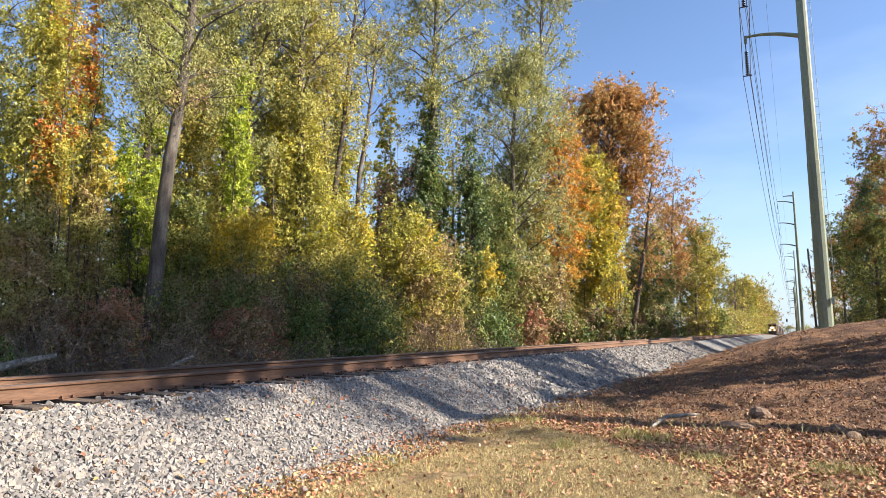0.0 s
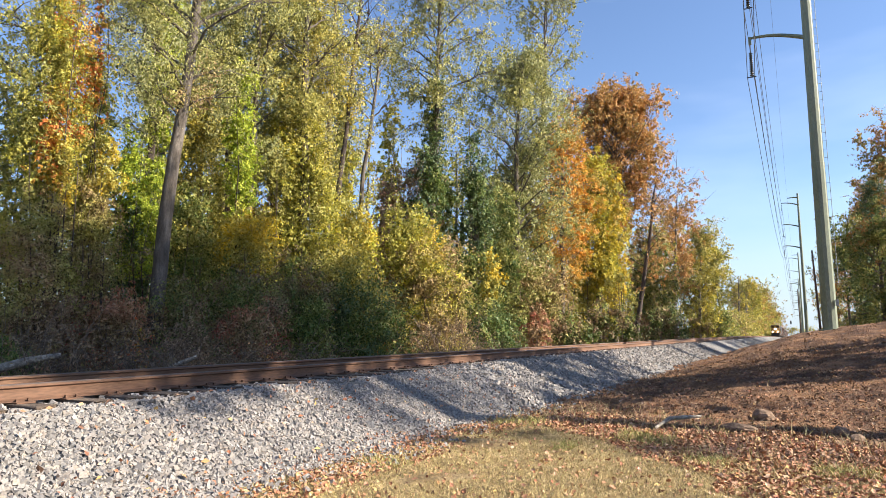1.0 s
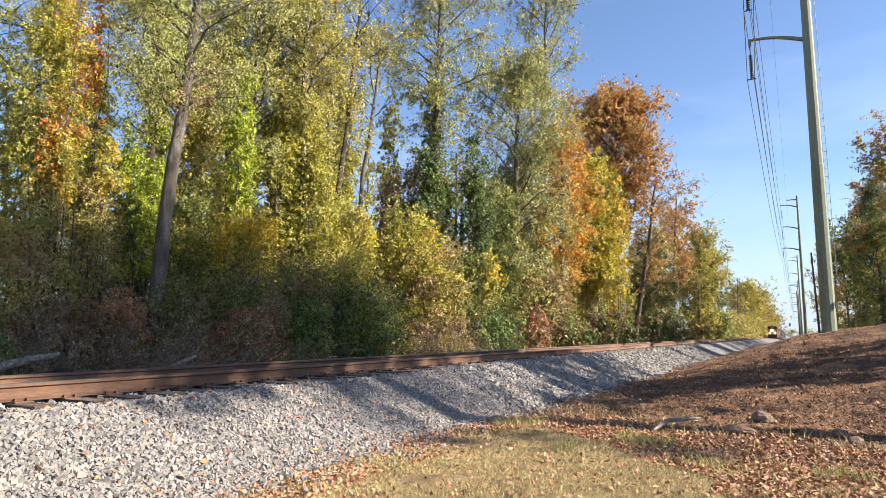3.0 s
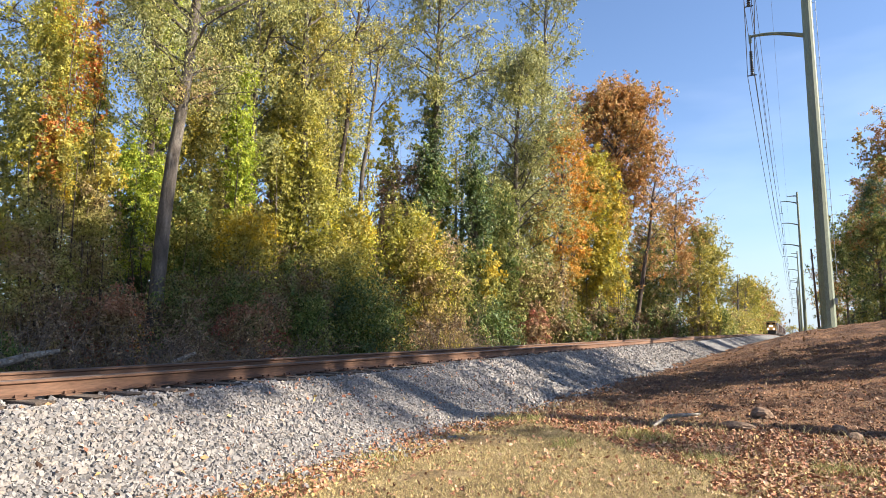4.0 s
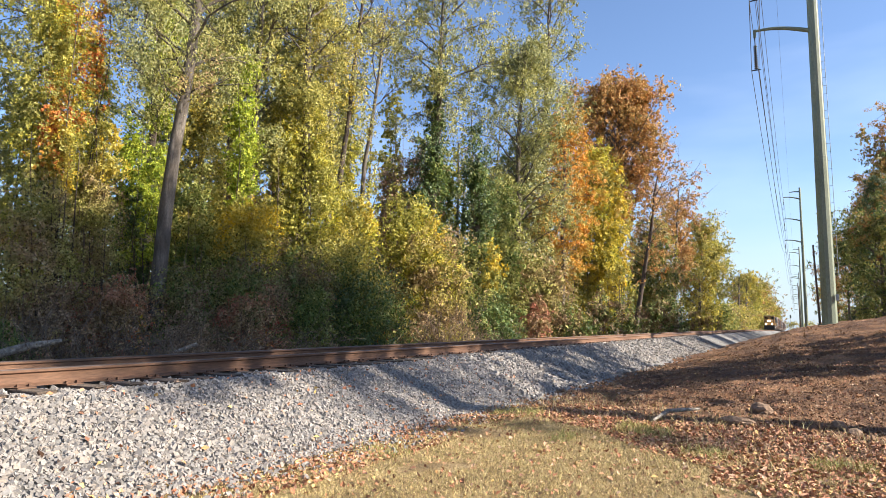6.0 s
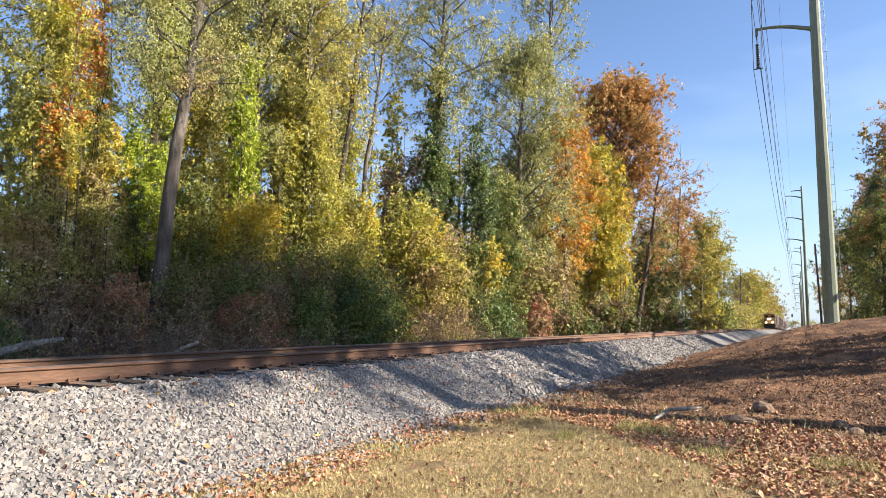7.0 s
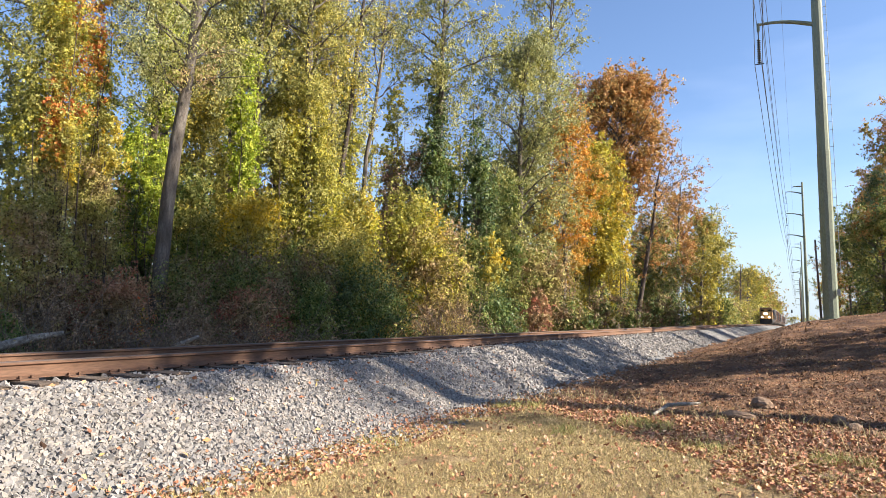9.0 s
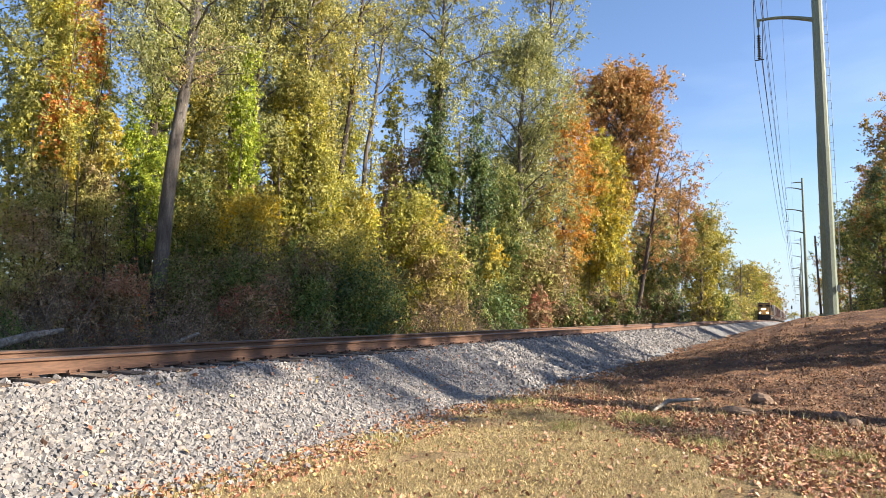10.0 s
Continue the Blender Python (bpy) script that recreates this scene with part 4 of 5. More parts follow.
    # creepers, thickets and bushes along the edge of the wood:
    # x, y, turn, width, depth, foot and top of the leaves, how many, colour, leaf length
    for i, row in enumerate((
        ('tangle of grey-green leaves behind the creepers', -19, 9.9, 62, 0.9, 0.9, 3.7, 9.4, 11400, 'grey', 0.064),
        ('column of olive and lime creeper on a dark trunk', -14.0, 8.1, 60, 1.4, 1.4, 4.3, 9.2, 21500, 'lime_gold', 0.053),
        ('hanging sheet of red creeper', -13.9, 8.4, 59, 1.1, 1.1, 5.5, 9.2, 5300, 'redvine', 0.053),
        ('sprigs of red creeper about a dark trunk', -13.6, 7.9, 60, 0.7, 0.7, 4.6, 6.1, 1400, 'redvine', 0.053),
        ('hanging sheet of orange creeper', -14.2, 9.2, 57, 0.6, 0.6, 6.4, 9.8, 2500, 'redvine', 0.054),
        ('golden creeper over a dark trunk', -13.6, 8.2, 59, 0.7, 0.7, 4.4, 5.8, 3100, 'gold', 0.053),
        ('golden creeper over a dark trunk', -14.0, 9.5, 56, 0.8, 0.8, 4.8, 6.1, 3000, 'gold', 0.054),
        ('dark olive creeper between the trees', -17, 11.2, 57, 0.8, 0.8, 5.2, 8.5, 5600, 'deep_olive', 0.065),
        ('lime and gold creeper between the trees', -14.6, 7.9, 62, 1.0, 1.0, 3.2, 6.8, 10900, 'lime_gold', 0.053),
        ('dark olive tangle behind the creepers', -17.5, 9.2, 62, 1.8, 1.8, 0.0, 4.1, 19800, 'deep_olive', 0.059),
        ('dark undergrowth behind withered creeper', -15.4, 10.2, 56, 1.8, 1.8, 0.0, 3.6, 17200, 'deep_brown', 0.058),
        ('olive tangle behind withered creeper', -16.8, 10.4, 58, 2.5, 2.5, 0.0, 6.8, 39600, 'deep_olive', 0.063),
        ('curtain of yellow-green creeper over saplings', -14.6, 9.4, 57, 1.2, 1.2, 3.9, 8.2, 15300, 'lime_gold', 0.055),
        ('curtain of withered brown creeper', -13.7, 7.8, 60, 1.7, 1.7, 0.0, 4.6, 25600, 'dry', 0.053),
        ('curtain of withered brown creeper', -14.0, 9.2, 57, 1.4, 1.4, 0.0, 4.8, 21500, 'dry', 0.053),
        ('tall curtain of lime-green creeper', -17.5, 13.5, 52, 1.2, 1.2, 6.2, 12.7, 12800, 'lime', 0.073),
        ('tall curtain of lime-green creeper', -16.8, 12.1, 54, 0.9, 0.9, 3.1, 7.4, 7800, 'lime', 0.067),
        ('dark green ivy between two trunks', -16.6, 12.3, 54, 1.4, 1.4, 0.0, 6.0, 17500, 'deep', 0.068),
        ('lime-green creeper behind a grey trunk', -15.6, 11.9, 53, 0.9, 0.9, 3.2, 6.4, 6200, 'lime', 0.065),
        ('olive thicket behind a grey trunk', -16.8, 14.8, 49, 2.2, 2.2, 0.0, 9.6, 33000, 'olive_gold', 0.075),
        ('dark withered thicket behind a grey trunk', -15.4, 13.3, 49, 1.3, 1.3, 0.0, 5.9, 15100, 'deep_olive', 0.069),
        ('curtain of bright green creeper', -15.4, 15.0, 46, 1.2, 1.2, 5.0, 10.0, 10100, 'lime', 0.074),
        ('tall column of thin olive leaves', -18.3, 17.0, 47, 2.7, 2.6, 7.9, 14.9, 23300, 'willow', 0.086),
        ('mound of golden creeper leaves', -14.6, 14.7, 45, 2.3, 2.3, 3.6, 5.4, 7500, 'gold', 0.072),
        ('dry thicket beneath golden creeper', -14.8, 14.7, 45, 2.9, 2.6, 0.0, 3.9, 20100, 'deep_olive', 0.072),
        ('tall column of olive and yellow leaves', -17.2, 20.1, 41, 2.4, 2.4, 0.0, 16.2, 39600, 'olive_gold', 0.095),
        ('curtain of yellow-green creeper', -16.0, 19.1, 40, 2.3, 2.3, 0.0, 9.9, 26800, 'lime_gold', 0.088),
        ('curtain of yellow-green creeper', -16.6, 18.1, 42, 1.6, 1.6, 0.0, 10.3, 20800, 'lime_gold', 0.086),
        ('tall column of thin olive leaves', -18.6, 19.8, 43, 2.0, 2.0, 7.7, 16.4, 18100, 'willow', 0.094),
        ('dark ivy on a slim trunk', -19, 24.6, 38, 1.2, 1.2, 0.0, 15.4, 13900, 'deep_olive', 0.110),
        ('narrow column of yellow-green creeper', -17.0, 22.8, 37, 0.6, 0.6, 7.2, 12.0, 2700, 'lime_gold', 0.102),
        ('narrow column of yellow-green creeper', -19.5, 30.2, 33, 1.7, 1.7, 0.0, 14.5, 13700, 'lime_gold', 0.129),
        ('mound of yellow-green creeper', -15.6, 21.3, 36, 2.7, 2.6, 0.0, 6.6, 18400, 'lime_gold', 0.094),
        ('cap of golden creeper leaves', -15.2, 21.2, 36, 1.3, 1.3, 4.9, 6.7, 2500, 'gold', 0.093),
        ('dark withered thicket deep in the wood', -17.8, 28.9, 32, 3.8, 2.6, 0.0, 10.3, 23900, 'brown', 0.122),
        ('dark withered thicket deep in the wood', -17.2, 31.8, 28, 2.5, 2.5, 0.0, 10.1, 13500, 'deep_olive', 0.130),
        ('cone of dark ivy about a trunk', -16.5, 29.1, 30, 2.4, 2.4, 0.0, 12.0, 18200, 'deep', 0.121),
        ('neck of dark ivy about a trunk', -16.5, 29.6, 29, 1.3, 1.3, 11.4, 15.4, 3200, 'deep', 0.122),
        ('column wholly covered in dark ivy', -15, 31.7, 25, 2.2, 2.2, 0.0, 11.2, 14300, 'deep', 0.126),
        ('mound of tan and golden creeper', -13.4, 23.9, 29, 3.5, 2.6, 0.0, 5.5, 18100, 'tan', 0.099),
        ('cap of golden creeper leaves', -14.6, 23.7, 32, 2.6, 2.6, 4.0, 7.0, 7300, 'lime_gold', 0.101),
        ('cap of golden creeper leaves', -14.2, 25.0, 30, 1.7, 1.7, 4.8, 6.7, 2800, 'gold', 0.104),
        ('olive thicket at the edge of the wood', -14.3, 19.1, 37, 3.9, 2.6, 0.0, 4.7, 22800, 'olive_gold', 0.085),
        ('broad dark green bush', -13.2, 13.3, 45, 3.7, 2.6, 0.0, 3.2, 25500, 'deep_brown', 0.065),
        ('dense glossy dark green bush', -12.9, 18.4, 35, 3.7, 2.6, 0.0, 3.5, 18000, 'deep', 0.081),
        ('tall dark green thicket', -13.6, 16.3, 40, 2.7, 2.6, 0.0, 3.8, 16700, 'deep_brown', 0.075),
        ('reddish-brown thicket by the rails', -12.7, 9.0, 55, 1.8, 1.8, 0.0, 2.3, 13400, 'dry_red', 0.053),
        ('brown thicket about a leaning trunk', -13.0, 10.7, 51, 1.7, 1.7, 0.0, 2.8, 14200, 'deep_brown', 0.056),
        ('low withered thicket by the rails', -12.2, 10.5, 49, 1.6, 1.6, 0.0, 1.9, 9000, 'brown', 0.054),
        ('low reddish thicket by the rails', -12.0, 12.3, 44, 2.1, 2.1, 0.0, 2.0, 10900, 'dry_red', 0.059),
        ('small olive bush by the rails', -12.2, 14.7, 40, 1.5, 1.5, 0.0, 2.6, 7400, 'deep_olive', 0.068),
        ('dark green bush by the rails', -13, 7.0, 62, 1.4, 1.4, 0.0, 1.6, 6900, 'deep', 0.053),
        ('grey withered thicket by the rails', -13.2, 8.1, 58, 1.4, 1.4, 0.0, 2.4, 10700, 'brown', 0.053),
        ('sheet of bright yellow creeper', -13.2, 29.6, 24, 1.4, 1.4, 3.4, 5.5, 2000, 'gold', 0.117),
        ('green leafy thicket by the wood', -14.4, 29.5, 26, 3.4, 2.6, 0.0, 5.7, 12600, 'deep_olive', 0.119),
        ('dark green fern-like bush', -12.4, 28.1, 24, 2.5, 2.5, 0.0, 2.7, 5100, 'deep', 0.110),
        ('dry pale thicket at the edge of the wood', -13.0, 25.1, 27, 1.9, 1.9, 0.0, 3.8, 6400, 'dry', 0.102),
        # the darker dry leaf set on the next thicket stands in for shade
        ('withered brown and olive thicket at the edge of the wood', -14.2, 39.0, 20, 5.3, 2.6, 0.0, 6.3, 13900, 'dry', 0.148),
        ('reddish-brown thicket by the rails', -12.5, 34.2, 20, 2.0, 2.0, 0.0, 2.6, 2800, 'dry_red', 0.130),
        ('dark olive bush by the rails', -12.4, 39.7, 17, 3.9, 2.6, 0.0, 2.9, 4700, 'deep_brown', 0.147),
        ('tall grey-green thicket of saplings', -16.5, 42.0, 21, 5.0, 2.6, 0.0, 15.0, 26200, 'grey', 0.161),
        ('green thicket under a locust tree', -15.6, 36.4, 23, 3.1, 2.6, 0.0, 9.9, 13700, 'deep_olive', 0.142),
        ('glowing orange maple crown', -16.4, 50.8, 18, 3.5, 2.6, 9.5, 18.8, 8400, 'orange', 0.189),
        ('spray of glowing orange leaves', -15.6, 43.5, 20, 2.4, 2.4, 6.8, 11.3, 3500, 'orange', 0.164),
        ('tree draped in olive and yellow creeper', -15.2, 56.0, 15, 5.1, 2.6, 0.0, 16.6, 18400, 'gold_olive', 0.204),
        ('long drape of bright yellow creeper', -12.9, 54.9, 13, 1.9, 1.9, 5.1, 14.8, 4300, 'gold', 0.196),
        ('drape of yellow-green creeper', -14.2, 53.2, 15, 4.2, 2.6, 5.0, 12.6, 7700, 'gold_olive', 0.193),
        ('russet and olive thicket', -16.5, 88.4, 11, 7.4, 4.0, 0.0, 15.5, 15100, 'tan', 0.263),
        ('dark olive thicket of saplings', -14.6, 78.2, 11, 7.2, 4.0, 0.0, 11.2, 13500, 'deep_olive', 0.232),
        ('pinkish brown half-bare crown', -16.0, 106.3, 9, 4.9, 4.0, 10.0, 20.5, 4900, 'russet', 0.311),
        ('olive and gold tree crown', -15.0, 123.1, 7, 6.6, 4.0, 0.0, 18.0, 8600, 'gold_olive', 0.354),
        ('golden crown of a tree', -14.4, 133.1, 6, 4.3, 4.0, 5.6, 18.7, 3500, 'gold_olive', 0.381),
        ('dark green bush by the rails', -12.4, 50.5, 14, 4.3, 2.6, 0.0, 3.9, 4700, 'deep_brown', 0.181),
        ('low dark thicket by the rails', -12.2, 68.4, 10, 6.3, 4.0, 0.0, 4.4, 6200, 'deep_brown', 0.202),
        ('low dry thicket by the rails', -12.0, 94.3, 7, 6.1, 4.0, 0.0, 3.6, 2700, 'tan', 0.272),
    )):
        thicket(*row, i)
    # dark undergrowth deep in the wood
    deep = [bush("bush", "dark undergrowth deep in the wood", -20.0, 4.0, 5.0, 4.0, 8.5, 4200, "deep_olive", 300, 0.26, 0.7, 0.2, 14, 0.8, "deep undergrowth", True),
            bush("bush", "brown undergrowth deep in the wood", -21.0, 8.0, 5.0, 4.0, 7.5, 4200, "brown", 301, 0.26, 0.7, 0.2, 14, 0.8, "deep undergrowth", True)]
    for i in range(20):
        y = -2 + i * 4.4
        copy_thing(deep[i % 2], Matrix.Translation((-20.5 - 4.5 * (i % 3 == 0) + rng.uniform(-1, 1), y, -0.1)) @ pose(0, 0, 0, 0, 0, rng.uniform(0, 360)))
    for i, (x, y, z) in enumerate(((-11.75, 8.95, 1.9), (-11.5, 12.2, 1.25), (-11.7, 17.6, 1.0))):
        bush("bush", "sprig of bright red creeper leaves", x, y, 0.5, 0.5, z + 0.3, 90, "redvine", 320 + i, 0.07, 0.6, 0.2, 4, 0.2)
    # bare canes along the edge of the wood
    for i, (lab, x, y, w, d, h, n) in enumerate((
        ("tangle of bare grey-brown canes", -12.4, 7.2, 2.2, 1.8, 2.4, 120), ("tangle of bare reddish canes", -12.0, 9.2, 2.6, 1.4, 2.0, 150),
        ("tangle of bare brown canes", -11.8, 11.4, 2.4, 1.2, 1.9, 110), ("tangle of bare brown canes", -11.7, 13.4, 2.4, 1.2, 1.6, 90),
        ("tangle of pale dry canes", -12.0, 22.5, 2.0, 1.2, 3.0, 90), ("tangle of bare brown canes", -11.9, 26.0, 2.6, 1.2, 1.6, 80))):
        brush("brush", lab, x, y, w, d, h, n, i + 1)


def build_right_trees():
    group = "trees behind the poles"
    kinds = [
        tree("pine", "dark green conifer behind the row of poles", 8.6, 95.0, 19.0, 3.0, 0.3, (0, 0), 0.1, 50, 18000, 0.24, "pine", 80, rise=0.0, shape="cone", group=group, aspect=0.3, puff=0.8, droop=0.5, fill=0.8, front=True),
        # russet_dark and deep_olive here put the near side's shade into the leaf colour
        tree("tree", "tree with russet brown leaves behind the row of poles", 12.2, 86.0, 22.0, 4.6, 0.34, (0, 0), 0.14, 40, 20000, 0.28, "russet_dark", 81, puff=1.1, fill=0.7, group=group),
        tree("tree", "tree with olive-gold leaves behind the row of poles", 8.6, 88.0, 11.5, 3.8, 0.3, (0, 0), 0.14, 30, 16000, 0.25, "deep_olive", 82, puff=1.0, fill=0.7, group=group),
        tree("tree", "half-bare tree behind the row of poles", 12.4, 88.0, 26, 4.5, 0.3, (0, 0), 0.4, 34, 3500, 0.2, "russet", 83, fill=0.7, rise=0.8, shape="vase", group=group),
        tree("tree", "small half-bare tree with pinkish leaves", 7.0, 118.0, 13, 3.0, 0.2, (0, 0), 0.3, 26, 2500, 0.26, "russet", 86, fill=0.7, rise=0.8, shape="vase", group=group),
    ]
    rng = np.random.default_rng(5)
    for i, (k, x, y) in enumerate(((1, 13.0, 104), (2, 9.2, 101), (0, 11.5, 112), (1, 12.5, 122), (2, 9.2, 112), (1, 12, 138), (1, 9, 190), (2, 9, 230))):
        copy_thing(kinds[k], Matrix.Translation((x, y, ground_z(x, y))) @ pose(0, 0, 0, 0, 0, rng.uniform(0, 360)))
    for i, (x, y, mat) in enumerate(((10.5, 88, "deep_olive"), (11, 98, "dry"), (10.5, 110, "deep_olive"), (10, 124, "dry"), (10, 142, "deep_olive"), (10, 165, "dry"))):
        bush("bush", "low undergrowth beneath the trees behind the poles", x, y, 7.0, 5.0, 3.4, 2200, mat, 360 + i, 0.3, 0.65, 0.2, 8, 0.8, "undergrowth behind the poles")
    # the same row goes on beside the camera, out of view
    # unseen: its high crown and added creeper are shaped to shade wood and ballast
    tall = tree("tree", "tall broad tree with russet leaves beside the field", 17.0, 15.7, 20.7, 5.0, 0.35, (0.3, 0.2), 0.76, 44, 12000, 0.3, "russet", 84, loose=True, puff=0.65, rise=0.15, shape="round", group=group, fill=0.75, ivy=[(13.6, 15.6, 2.8, 5000, "russet")])
    copy_thing(tall, Matrix.Translation((16.5, 21.8, ground_z(16.5, 21.8))) @ pose(0, 0, 0, 0, 0, 140))
    # unseen crown on a bare stem, added with its copy to shade the wood's foot
    high = tree("tree", "unseen high russet crown added to shade the wood", 18.0, 16.0, 22.4, 4.2, 0.35, (0.2, 0.2), 0.86, 34, 5000, 0.3, "russet", 87, loose=True, puff=0.7, rise=0.15, group=group, fill=0.7)
    copy_thing(high, Matrix.LocRotScale((17.5, 22.6, ground_z(17.5, 22.6)), Euler((0, 0, 1.7)), (0.9, 0.9, 0.91)))
    low = tree("tree", "broad tree with russet leaves beside the field", 18.0, 65.0, 16.0, 4.6, 0.3, (0.3, 0.2), 0.15, 30, 3700, 0.42, "russet", 85, loose=True, puff=0.9, group=group, fill=0.4)
    for x, y in ((14.0, 22.2), (15.5, 26.2), (16.0, 55.0), (15.0, 64.0), (15.5, 75.0)):
        copy_thing(low, Matrix.Translation((x, y, ground_z(x, y))) @ pose(0, 0, 0, 0, 0, rng.uniform(0, 360)))


# ---------------------------------------------------------------- poles and wires
POLE_X = 1.5
POLES = (40.0, 142.0, 244.0, 346.0, 448.0, 550.0)
POLE_H = 26.8
ARMS = ((16.2, 2.75), (20.35, 2.75), (24.6, 2.75))


def arm_mesh(length, drop):
    """An upswept tapered bracket that reaches out to -x."""
    t = np.linspace(0, 1, 10)
    pts = np.stack([-t * length, 0 * t, -drop * np.sin(t * np.pi / 2) + 0.06 * np.sin(t * np.pi)], 1)
    return tubes_mesh("arm", [(pts, np.linspace(0.13, 0.075, 10))], M["steel"], 8)


def steel_pole(y, detail):
    z0 = ground_z(POLE_X, y) - 0.05
    e = hold("power_pole", (POLE_X, y, z0), "tall tapered grey-green steel power pole with bracket arms", "power pole", "row of steel power poles")
    h = POLE_H
    r = lambda z: (0.37 - 0.165 * z / h) * (1.0 if detail else 0.85)
    steps = [0, 9, 9.02, 20, 20.02, h]
    bm = bmesh.new()
    rings = []
    for i, z in enumerate(steps):
        k = r(z) + (0.012 if i in (1, 3) else 0.0)
        rings.append([bm.verts.new((k * math.cos(a), k * math.sin(a), z)) for a in (2 * math.pi * (j + 0.5) / 12 for j in range(12))])
    for a, b in zip(rings, rings[1:]):
        for j in range(12):
            bm.faces.new((a[j], a[(j + 1) % 12], b[(j + 1) % 12], b[j]))
    bm.faces.new(rings[-1])
    part("shaft", bm, M["steel"], e)
    if detail:
        part("base_plate", cyl_bm([(Matrix.Translation((0, 0, 0.05)), 0.55, 0.55, 0.1)], 20), M["steel"], e)
        part("junction_box", box_bm([(0.38, -0.28, 1.45, 0.16, 0.14, 0.32)], 0.015), M["grey_steel"], e)
        rail = [(np.array([(r(z) + 0.16, -0.05, z) for z in (2.6, 26)]), np.array([0.014, 0.014]))]
        part("climbing_rail", tubes_mesh("climbing_rail", rail, M["grey_steel"], 5), None, e)
        step_me = None
        for i in range(50):
            z = 2.8 + i * 0.46
            o = part("step", tubes_mesh("step", [(np.array([(0, 0, 0), (0.2, 0, 0)]), np.array([0.011, 0.011]))], M["grey_steel"], 5) if step_me is None else step_me, None, e, at=Matrix.Translation((r(z) - 0.02, -0.05, z)))
            step_me = o.data
    for z, ln in ARMS:
        arm = part("arm", arm_mesh(ln, -0.5), None, e, at=Matrix.Translation((-r(z) + 0.05, 0, z)))
        part("clamp", box_bm([(0.02, 0, 0, 0.14, 0.34, 0.42)], 0.02), M["steel"], arm)
        x1 = -ln
        if detail:
            part("hanger", box_bm([(x1 + 0.05, 0, 0.36, 0.16, 0.12, 0.46)], 0.02), M["steel"], arm)
        items = [(Matrix.Translation((x1 + 0.05, 0, -0.38 - 0.13 * i)), 0.11, 0.05, 0.075) for i in range(11 if detail else 5)]
        items.append((Matrix.Translation((x1 + 0.05, 0, -0.8)), 0.025, 0.025, 2.0))
        part("insulator", cyl_bm(items, 12 if detail else 6), M["porcelain"], arm)
        part("wire_yoke", box_bm([(x1 + 0.05, 0, -1.8, 0.46, 0.05, 0.06)], 0.01), M["wire"], arm)
    top = part("arm", arm_mesh(1.6, 0.0), None, e, at=Matrix.Translation((-r(26), 0, 26.0)))
    return e


def build_poles():
    for i, y in enumerate(POLES):
        steel_pole(y, i == 0)
    spans = [-62.0] + list(POLES)
    lines = [(-3.16, 14.35), (-2.78, 14.35), (-3.12, 18.5), (-2.74, 18.5), (-3.08, 22.75), (-2.7, 22.75), (-1.8, 25.95)]
    for x, z in lines:
        tubes = []
        for a, b in zip(spans, spans[1:]):
            za = ground_z(POLE_X, max(a, 40)) + z
            zb = ground_z(POLE_X, b) + z
            t = np.linspace(0, 1, 24)
            sag = 2.2 if z < 25 else 1.5
            pts = np.stack([POLE_X + x + (4.5 * (1 - t) if a < 0 else 0 * t), a + (b - a) * t, za + (zb - za) * t - sag * 4 * t * (1 - t)], 1)
            tubes.append(pts[:-1])
        run = np.concatenate(tubes)
        w = new("power_line", tubes_mesh("power_line", [(run, np.full(len(run), 0.017 if z < 25 else 0.008))], M["wire"], 4))
        tagged(w, "thin dark overhead power line sagging between poles", "power line", "overhead power lines")
    # old wooden poles behind the first steel one
    for x, y, h, lean in ((2.25, 86.0, 9.2, 1.8), (2.6, 78.0, 4.6, 1.5), (0.6, 190.0, 11.5, 0.6)):
        e = hold("wooden_pole", pose(x, y, ground_z(x, y) - 0.1, 0, -lean, 0), "old brown wooden utility pole", "utility pole", "wooden utility poles")
        part("shaft", cyl_bm([(Matrix.Translation((0, 0, h / 2)), 0.13, 0.09, h)], 12), M["wood_pole"], e)
        part("cap", cyl_bm([(Matrix.Translation((0, 0, h + 0.03)), 0.1, 0.07, 0.08)], 12), M["grey_steel"], e)


# ---------------------------------------------------------------- small things on the ground
def rock_thing(x, y, s, seed, label, flat=0.6, name="rock"):
    rng = np.random.default_rng(seed)
    bm = bmesh.new()
    bmesh.ops.create_icosphere(bm, subdivisions=3, radius=0.5)
    for v in bm.verts:
        d = 1 + 0.3 * noise.noise(v.co * 2.2 + Vector((seed, 0, 0))) + 0.1 * noise.noise(v.co * 6)
        v.co = Vector((v.co.x * s[0], v.co.y * s[1], v.co.z * s[2])) * d
    bm.faces.ensure_lookup_table()
    o = new(name, bpy.data.meshes.new(name))
    bm.to_mesh(o.data)
    bm.free()
    o.data.materials.append(M["rock"])
    o.matrix_basis = pose(x, y, ground_z(x, y) + s[2] * 0.22, 0, 0, seed * 40)
    return tagged(o, label, "rock", "rocks at the foot of the bank")


def log_thing(name, label, pts, radii, mat="log"):
    p = np.array(pts, float)
    o = new(name, tubes_mesh(name, [(p, np.array(radii))], M[mat], 9))
    return tagged(o, label, "log" if "log" in name else "branch")


# ---------------------------------------------------------------- the train
def paint(name, col, rough=0.5, metal=0.0, dirt=(0.10, 0.07, 0.05)):
    m, nt, b = material(name, rough, metal)
    f = nt.nodes.new("ShaderNodeMapRange")
    f.inputs["From Min"].default_value, f.inputs["From Max"].default_value = 0.45, 0.75
    nt.links.new(noise_tex(nt, 0.9, 5), f.inputs["Value"])
    nt.links.new(blend(nt, f.outputs["Result"], col, dirt), b.inputs["Base Color"])
    return m


